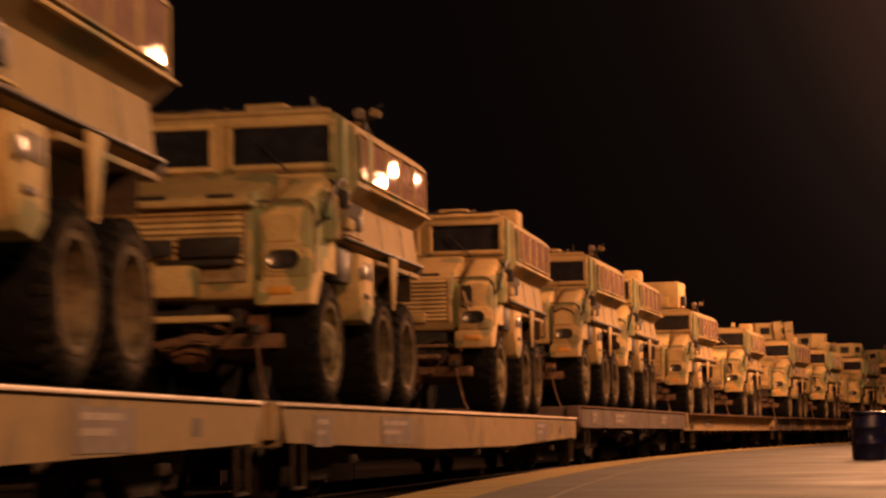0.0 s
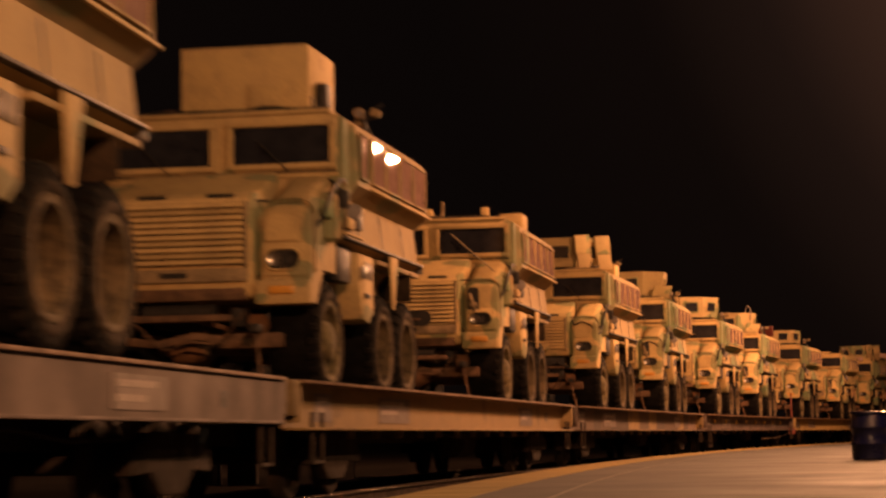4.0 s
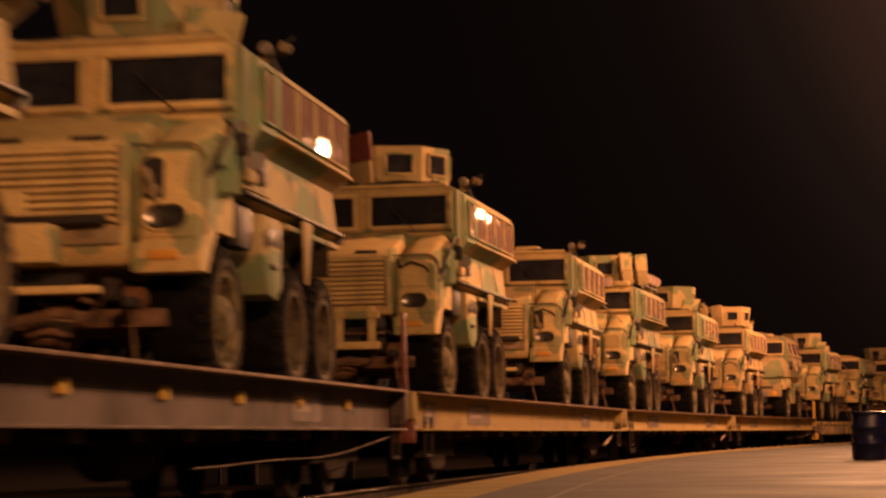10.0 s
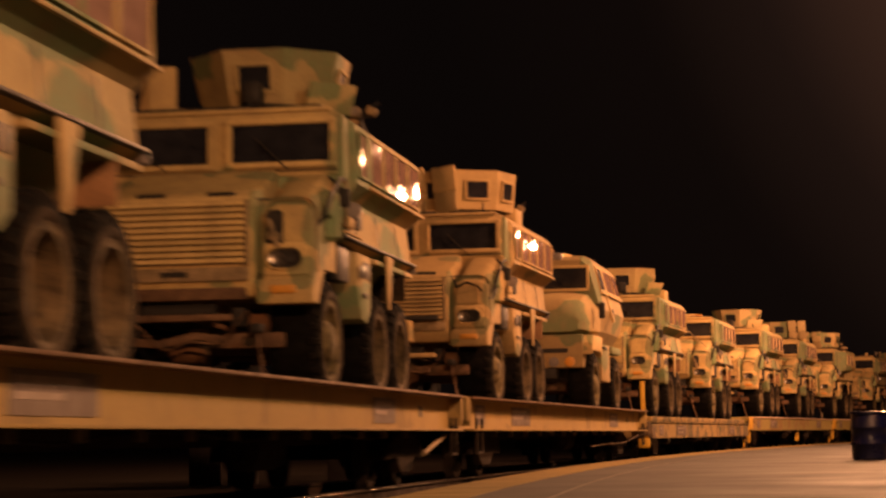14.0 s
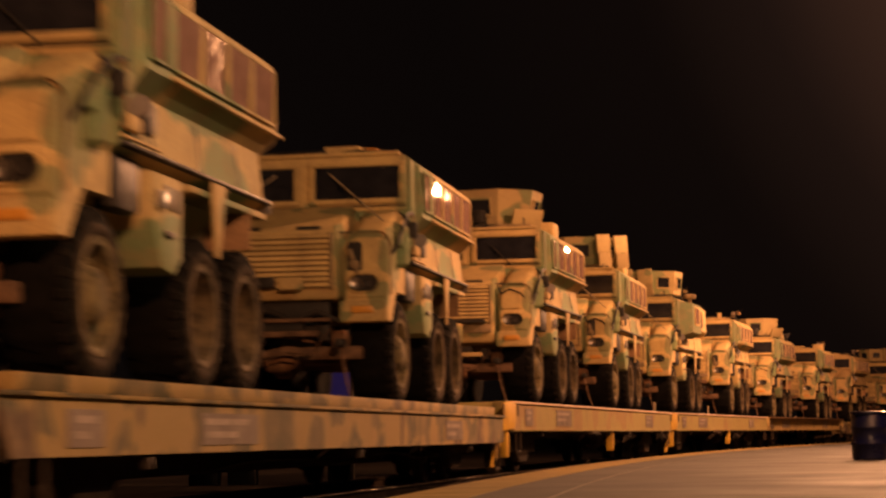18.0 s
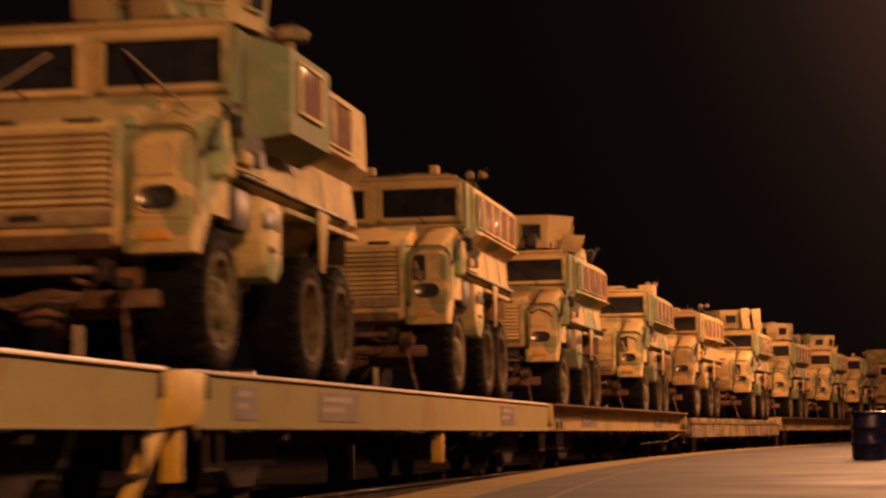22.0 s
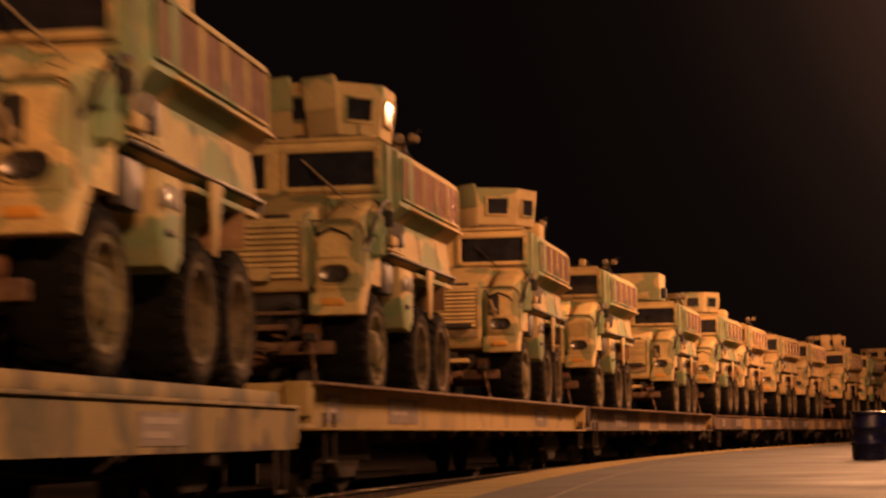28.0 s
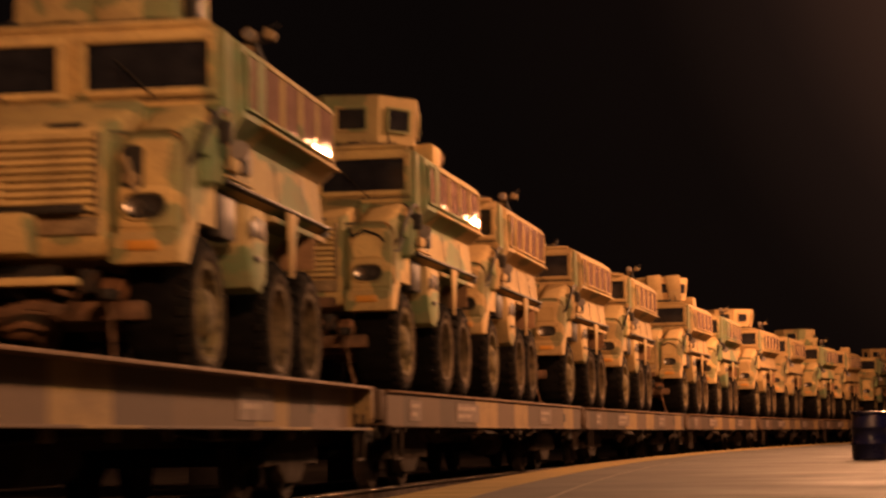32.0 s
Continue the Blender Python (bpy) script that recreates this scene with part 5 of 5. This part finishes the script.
# ---- flat cars ----
def flat_car(a, b, look_of, high):
    """A flat car between the joints a and b; origin over the rails at its middle."""
    L = b - a - 0.75
    h = L / 2
    deck = DECK + high
    top, sill_h = {"belly": (DECK - 0.09, 0.47), "beam": (DECK + 0.135, 0.45), "thin": (deck + 0.01, 0.40), "camo": (DECK - 0.11, 0.40), "bright": (deck + 0.01, 0.44)}[look_of]
    k = "%s%.1f%d" % (look_of, L, int(high * 100))
    paint = M_SILL[{"belly": "sand", "beam": "sand", "thin": "pink", "camo": "camo", "bright": "olive"}[look_of]]
    if a < 10 or 38 < a < 59:
        paint = M_SILL["umber"]
    if look_of == "beam" and (59 < a < 103 or a > 298):
        paint = M_SILL["pink"]
    if 81 < a < 103 or (look_of == "thin" and a < 100):
        paint = M_SILL["dark"]
    words = {"belly": "sand-painted railway flat car with a fish-bellied side sill", "beam": "worn sand and rust railway flat car", "thin": "short rust-coloured railway flat car", "camo": "camouflaged railway flat car with a raised plank edge",
             "bright": "sand railway flat car with a rubbed bright deck edge"}
    t = thing("flat_car", words[look_of], "flat car", "flat cars of the train")
    P = lambda name, key, draw, mat, label="", at=None, parent=t, smooth=True: part(name, key, draw, mat, parent, label, at, smooth)
    P("deck", "deck" + k, lambda bm: box(bm, -1.13, 1.13, -h, h, deck - 0.10, deck), M_DECK, "weathered wooden deck")
    pn = paint.name
    for sgn in (1, -1):
        xo = 1.40 * sgn
        if look_of == "belly":
            out = [(-h, top - 0.02), (-h + 0.2, top - 0.36), (-h + 7.5, top - sill_h), (h - 7.5, top - sill_h), (h - 0.2, top - 0.36), (h, top - 0.02)]
        elif look_of == "camo":
            out = [(-h, top - 0.02), (-h + 0.25, top - sill_h), (h - 0.25, top - sill_h), (h, top - 0.02)]
        else:
            out = [(-h, top - 0.02), (-h, top - sill_h), (h, top - sill_h), (h, top - 0.02)]
        web = 0.21 if look_of == "beam" else 0.02
        s = P("side_sill", "sill%d%s%s" % (sgn, k, pn), lambda bm: prism(bm, out, "x", *sorted((xo - (web + 0.03) * sgn, xo - web * sgn))), paint, smooth=False)
        edge = M_EDGE if look_of in ("bright", "belly") else paint if look_of == "camo" else M_RUSTY
        P("top_flange", "flange%d%s" % (sgn, k), lambda bm: box(bm, *sorted((xo - (web + 0.05) * sgn, xo + 0.01 * sgn)), -h, h, top - 0.03, top, 0.004), edge, parent=s)
        if look_of in ("beam", "thin", "bright"):
            P("bottom_flange", "bflange%d%s%s" % (sgn, k, pn), lambda bm: box(bm, *sorted((xo - (web + 0.05) * sgn, xo + 0.01 * sgn)), -h + 0.1, h - 0.1, top - sill_h - 0.02, top - sill_h + 0.005, 0.004), paint, parent=s)
        if look_of == "camo":
            P("edge_plank", "plank%d%s" % (sgn, k), lambda bm: box(bm, *sorted((xo - 0.30 * sgn, xo - 0.08 * sgn)), -h + 0.5, h - 0.5, top + 0.001, top + 0.12, 0.015), paint, "raised plank along the deck edge")
        xo -= (web - 0.02) * sgn
        for j, (y0, w) in enumerate(((-h + 4.2, 1.7), (h - 5.2, 1.3), (-h + 1.2, 0.7)) if sgn > 0 else ()):
            pl = P("data_panel", "panel%d%d%s" % (sgn, j, k), lambda bm: box(bm, *sorted((xo - 0.021 * sgn, xo - 0.012 * sgn)), y0, y0 + w, top - sill_h * 0.86, top - 0.10), M_PLATE, "grey stencilled panel", parent=s)
            for q in range(2):
                P("stencil_bar", "bar%d%d%d%s" % (sgn, j, q, k), lambda bm: box(bm, *sorted((xo - 0.0125 * sgn, xo - 0.009 * sgn)), y0 + 0.1, y0 + w * (0.8 - 0.2 * q), top - 0.19 - q * 0.1, top - 0.14 - q * 0.1), M_MARK, parent=pl)
        nb = 12 if look_of == "beam" else 3
        for q in range(nb if sgn > 0 else 0):
            y = -h + 3.0 + q * (L - 6) / (nb - 1)
            P("tie_bracket", "bracket%d%s" % (sgn, "h" if high else "l") + look_of, lambda bm: box(bm, *sorted((xo - 0.10 * sgn, xo - 0.03 * sgn)), -0.03, 0.03, top - sill_h - 0.11, top - sill_h - 0.02, 0.01), M_WHEEL if look_of != "beam" else M_RIM, at=(0, y, 0))
        pockets = 8 if 81 < a < 103 else 0
        for q in range(pockets):
            y = -h + 2.6 + q * (L - 5.2) / (pockets - 1)
            P("stake_pocket", "pocket%d%s%s" % (sgn, "h" if high else "l", pn) + look_of + str(81 < a < 103), lambda bm: box(bm, *sorted((xo - 0.02 * sgn, xo + 0.02 * sgn)), -0.065, 0.065, top - 0.25, top - 0.14, 0.008), M_BRACKET if 81 < a < 103 else paint, at=(0, y, 0))
    if look_of in ("beam", "belly", "thin"):
        # flush black patch takes the place of an open, shaded hole
        P("jacking_hole", "jack" + k, lambda bm: box(bm, 1.379 - (0.19 if look_of == "beam" else 0.0), 1.384 - (0.19 if look_of == "beam" else 0.0), h - 2.3, h - 2.08, top - 0.30, top - 0.16), M_DARK, "dark square hole in the sill")
    for e in (1, -1):
        P("end_sill", "end%d%s%s" % (e, k, pn), lambda bm: box(bm, -1.37, 1.37, *sorted((e * (h - 0.02), e * (h + 0.06))), top - 0.40, top - 0.01, 0.02), paint)
        P("coupler", "coup%d%s" % (e, k), lambda bm: (box(bm, -0.13, 0.13, *sorted((e * (h + 0.06), e * (h + 0.34))), top - 0.36, top - 0.12, 0.04)), M_RUSTY)
        P("end_bracket", "buff%d%s%s" % (e, k, pn), lambda bm: box(bm, 1.12, 1.36, *sorted((e * (h + 0.061), e * (h + 0.19))), top - 0.34, top + 0.0, 0.02), paint)
        P("ladder_step", "step%d%s" % (e, k), lambda bm: (rod(bm, (1.36, e * (h - 0.45), top - 0.3), (1.36, e * (h - 0.45), top - 0.78), 0.02, 6), rod(bm, (1.36, e * (h - 0.85), top - 0.3), (1.36, e * (h - 0.85), top - 0.78), 0.02, 6),
                                                          rod(bm, (1.36, e * (h - 0.45), top - 0.78), (1.36, e * (h - 0.85), top - 0.78), 0.02, 6)), M_BOGIE)
        P("brake_hose", "hose%d%s" % (e, k), lambda bm: (rod(bm, (0.45, e * (h + 0.02), top - 0.45), (0.42, e * (h + 0.22), top - 0.75), 0.03, 6), rod(bm, (0.42, e * (h + 0.22), top - 0.75), (0.2, e * (h + 0.36), top - 0.72), 0.03, 6)), M_DARK)
        bg = P("bogie", "bogie", lambda bm: (box(bm, -0.85, 0.85, -0.22, 0.22, 0.42, 0.60, 0.03), box(bm, -0.2, 0.2, -0.3, 0.3, 0.55, 0.66, 0.02)), M_BOGIE, at=(0, e * (h - 2.6), 0))
        for sgn in (1, -1):
            sf = P("side_frame", "sframe%d" % sgn, lambda bm: prism(bm, [(-1.12, 0.52), (-0.55, 0.66), (0.55, 0.66), (1.12, 0.52), (1.12, 0.34), (0.62, 0.36), (0.32, 0.18), (-0.32, 0.18), (-0.62, 0.36), (-1.12, 0.34)], "x", *sorted((sgn * 0.94, sgn * 1.08)), 0.02), M_BOGIE, parent=bg)
        for y in (-0.86, 0.86):
            wh = P("wheelset", "wheelset", lambda bm: (rod(bm, (-1.0, 0, 0), (1.0, 0, 0), 0.075, 10), turned(bm, [(0.68, 0.455), (0.72, 0.43), (0.81, 0.42), (0.82, 0.36), (0.77, 0.34), (0.77, 0.14), (0.83, 0.12)], "x", n=26),
                                                       turned(bm, [(-0.68, 0.455), (-0.72, 0.43), (-0.81, 0.42), (-0.82, 0.36), (-0.77, 0.34), (-0.77, 0.14), (-0.83, 0.12)], "x", n=26),
                                                       [rod(bm, (0.80 * g, math.cos(w) * 0.23, math.sin(w) * 0.23), (0.765 * g, math.cos(w) * 0.23, math.sin(w) * 0.23), 0.05, 6) for g in (1, -1) for w in (0.5, 2.6, 4.7)]), M_WHEEL, parent=bg, at=(0, y, 0.425))
            WHEELSETS.append((wh, y, (a + b) / 2 + e * (h - 2.6) + y))
        P("spring_nest", "nest", lambda bm: [turned(bm, [(0.2, 0.07), (0.42, 0.07)], "z", (1.0 * g, y, 0), 8) for g in (1, -1) for y in (-0.16, 0.16)], M_BOGIE, parent=bg)
    P("centre_sill", "csill" + k, lambda bm: box(bm, -0.33, 0.33, -h + 0.1, h - 0.1, top - 0.62, top - 0.10, 0.02), M_BOGIE)
    def pipe(bm):
        rings = []
        for q in range(9):
            y, z = -h + 3.9 + q * (L - 7.8) / 8, top - 0.52 - 0.05 * math.sin(q * 1.9)
            rings.append([(1.05 + 0.018 * math.cos(w), y, z + 0.018 * math.sin(w)) for w in [math.pi * k / 3 for k in range(6)]])
        loft(bm, rings)
    P("brake_pipe", "bpipe" + k, pipe, M_BOGIE)
    if a in (103.3, 168.4):
        paint_of = M_BRACKET if a > 150 else M_RED
        P("brake_stand", "stand%.0f" % a, lambda bm: (prism(bm, [(1.20, top - 0.5), (1.33, top - 0.5), (1.26, top + 0.2), (1.25, top + 0.95), (1.15 if a > 150 else 1.20, top + 0.95), (1.16 if a > 150 else 1.20, top + 0.2)], "y", -h - 0.12, -h - 0.062, 0.012), box(bm, 1.10, 1.36, -h - 0.16, -h - 0.061, top - 0.62, top - 0.40, 0.02)), paint_of, "tall painted hand-brake stand on the car end")
    if look_of == "bright":
        P("end_plate", "eplate" + k, lambda bm: prism(bm, [(-h - 0.72, top - 0.03), (-h + 0.30, top + 0.005), (-h + 0.27, top - 0.31), (-h + 0.10, top - 0.42), (-h - 0.84, top - 0.46)], "x", 1.372, 1.41, 0.008), M_BRACKET, "yellow plate across the car end")
        for dy in (-0.80, 0.36):
            P("plate_bolt", "plate_bolt", lambda bm: box(bm, 1.405, 1.425, -0.035, 0.035, -0.09, 0.09, 0.01), M_DARK, at=(0, -h + dy, top - 0.14))
        P("stirrup", "stirrup" + k, lambda bm: prism(bm, [(-h - 0.50, top - 0.42), (-h - 0.74, top - 0.30), (-h - 1.62, top - 0.98), (-h - 1.34, top - 1.0)], "x", 1.34, 1.37, 0.008), M_BRACKET, "yellow slanting brace under the car end")
        for y in (-h - 0.2, 0.5):
            P("hanging_post", "hang%.1f%s" % (y, k), lambda bm: box(bm, 1.22, 1.36, y - 0.07, y + 0.07, top - sill_h - 0.42, top - sill_h - 0.021, 0.015), M_BRACKET, "yellow hanging post under the sill")
    if 81 < a < 103 or 146 < a < 150 or 233 < a < 250:
        def slack(bm):
            rings = []
            for q in range(13):
                f = q / 12
                y, z = h - 0.1 - 9.0 * f, top - 0.50 - 0.26 * f ** 0.8 - 0.07 * math.sin(f * 3.3) + 0.015 * math.sin(f * 11)
                rings.append([(1.33 + 0.008 * math.cos(w), y, z + 0.008 * math.sin(w)) for w in [math.pi * k / 3 for k in range(6)]])
            loft(bm, rings)
        P("air_hose", "air_hose" + k, slack, M_DECK, "slack pale air hose hanging under the deck")
    if 188 < a < 235:
        for y in (h - 1.2,) if a < 200 else (-h + 8.0,):
            P("stake", "stake%.1f%s" % (y, k), lambda bm: box(bm, 1.10, 1.14, y - 0.02, y + 0.02, deck, deck + 0.26, 0.006), M_CORD, "short pale stake in the deck edge")
    if 100 < a < 130:
        P("brake_rod", "brod" + k, lambda bm: rod(bm, (1.28, h - 0.9, top - sill_h - 0.08), (1.28, h - 2.5, top - sill_h - 0.30), 0.03, 8), M_RIM, "dusty diagonal brake rod")
    P("air_tank", "tank", lambda bm: turned(bm, [(-0.6, 0.10), (-0.5, 0.20), (0.5, 0.20), (0.6, 0.10)], "y", (0.75, 1.5, 0.5), 14), M_BOGIE)
    return t


WHEELSETS = []
JOINTS = [-22.8, -0.9, 21.0, 38.7, 59.4, 81.3, 103.3, 125.1, 146.5, 168.4, 189.6, 212.4, 233.9, 255.3, 276.9, 298.7, 320.8, 338.4, 355.2, 371.8, 388.7, 405.5, 422.3, 439.1]
# look of each car and how far its deck stands above the common height
CARS = [("belly", -0.06), ("belly", -0.06), ("thin", 0.13), ("beam", -0.05), ("beam", -0.03), ("beam", -0.05), ("beam", -0.05), ("beam", -0.06), ("beam", -0.04), ("camo", -0.05), ("bright", 0.11), ("bright", 0.115),
        ("beam", -0.05), ("camo", -0.03), ("beam", -0.04), ("beam", -0.02), ("thin", 0.11), ("thin", 0.10), ("thin", 0.10), ("thin", 0.10), ("thin", 0.10), ("thin", 0.10), ("thin", 0.10)]
FLEET, LOADS = [], []
for (a, b), (look_of, high) in zip(zip(JOINTS, JOINTS[1:]), CARS):
    FLEET.append(((a + b) / 2, (b - a) / 2, high, flat_car(a, b, look_of, high)))
C, S = M_CAMO, M_TAN


def load(s, paint, kind, yaw=0.0, cx=0.0, gear="", front_box=False, bulge=False):
    """One truck with its windscreen at s, on the car that lies under it."""
    ob = bonneted_truck() if kind == "other" else truck(len(LOADS), s, paint, kind, yaw, cx, gear.split(), front_box, bulge)
    car = next(c for c in FLEET if c[0] - c[1] <= s + 1.6 <= c[0] + c[1])
    wide = 1.0 if kind == "other" else 1.085
    ob.scale = (wide, 1, 1)
    LOADS.append((ob, car, s - car[0], 1.28 * (1 - wide)))


load(-8.0, C, "none", gear="hat")
load(2.75, C, "none", gear="hat spot visor", front_box=True)
load(13.95, S, "none", gear="hat box open")
load(23.9, S, "none", gear="hat spot open")
load(30.3, S, "none", gear="box")
load(41.6, S, "crate", cx=0.03, gear="spot")
load(53.4, C, "none", gear="mast box posts hole cable")
load(65.0, C, "shield", yaw=50, cx=0.1, gear="spot box open")
load(75.2, C, "flared", cx=0.2, gear="spot_back open")
load(86.2, C, "shield", yaw=-32, cx=0.1, gear="spot")
load(95.9, C, "loops", cx=0.05, gear="spot", front_box=True)
load(107.2, C, "red", yaw=-25, cx=0.1, gear="spot guard")
load(118.53, C, "none", gear="hat spot", front_box=True)
load(128.2, C, "shield", yaw=60, cx=0.25, gear="row rolls cable")
load(139.4, C, "flared", cx=0.2, gear="spot plates")
load(150.7, S, "shield", yaw=-14, cx=0.3, gear="spot box", front_box=True)
load(161.2, C, "other")
load(171.6, C, "flared", yaw=8, cx=0.15, gear="box plates")
load(182.8, C, "none", gear="hat beacon open cable")
load(194.3, C, "flared", yaw=-6, cx=0.15, gear="box", front_box=True)
load(204.1, C, "shield", yaw=55, cx=0.22, gear="box open cable")
load(214.8, C, "shield", yaw=-8, cx=0.3, gear="spot cable", bulge=True)
load(226.6, C, "none", gear="posts spot")
load(237.3, C, "flared", yaw=10, cx=0.30, gear="pack plates open")
load(249.0, C, "none", gear="hat box spot")
load(259.1, S, "none", gear="hat spot")
load(271.7, C, "shield", yaw=55, cx=0.22, gear="box hole cable")
load(281.5, C, "shield", cx=0.2, gear="spot open cable")
load(292.9, C, "shield", yaw=-19, cx=0.25, gear="spot box", front_box=True)
load(302.2, C, "none", gear="posts spot hole")
load(314.8, C, "crate", cx=-0.05, gear="spot", front_box=True)
load(323.8, C, "panel", yaw=10, cx=0.2, gear="box rear_lamps")
load(330.2, S, "none", gear="spot")
load(338.9, S, "none", gear="hat")
load(346.4, S, "none", gear="spot")
load(357.4, S, "shield", yaw=25, cx=0.15, gear="box")
load(364.3, C, "none", gear="spot")
load(373.7, S, "panel", gear="spot")
load(381.0, S, "none", gear="hat")
load(390.3, C, "flared", gear="spot")
load(397.4, S, "none", gear="box")
load(407.5, C, "none", gear="spot")
load(414.4, S, "panel")
load(424.3, C, "none", gear="hat")
load(431.2, S, "shield")


def car_pose(mid, half, t):
    s = mid - gone(t)
    a, b = track(s - half + 3, CENTRE), track(s + half - 3, CENTRE)
    th = math.atan2(b[0] - a[0], b[1] - a[1])
    return Matrix.Translation(((a[0] + b[0]) / 2, (a[1] + b[1]) / 2, RAIL_Z)) @ Matrix.Rotation(-th, 4, "Z")


def motions():
    times = [float(k) for k in range(33)]
    for mid, half, high, ob in FLEET:
        walk(ob, [(t, car_pose(mid, half, t)) for t in times])
    for ob, (mid, half, high, car), dy, dx in LOADS:
        walk(ob, [(t, car_pose(mid, half, t) @ pose(dx, dy, DECK + high)) for t in times])

    # the wheels turn while they pass by
    for wh, y, s in WHEELSETS:
        on = [k / 30 for k in range(1, 960) if -12 < s - gone(k / 30) < 26]
        if not on:
            continue
        rows = [(t, pose(0, y, 0.425, math.degrees(gone(t) / 0.425) % 360)) for t in on]
        walk(wh, [(0.0, rows[0][1])] + rows + [(32.0, rows[-1][1])])


motions()
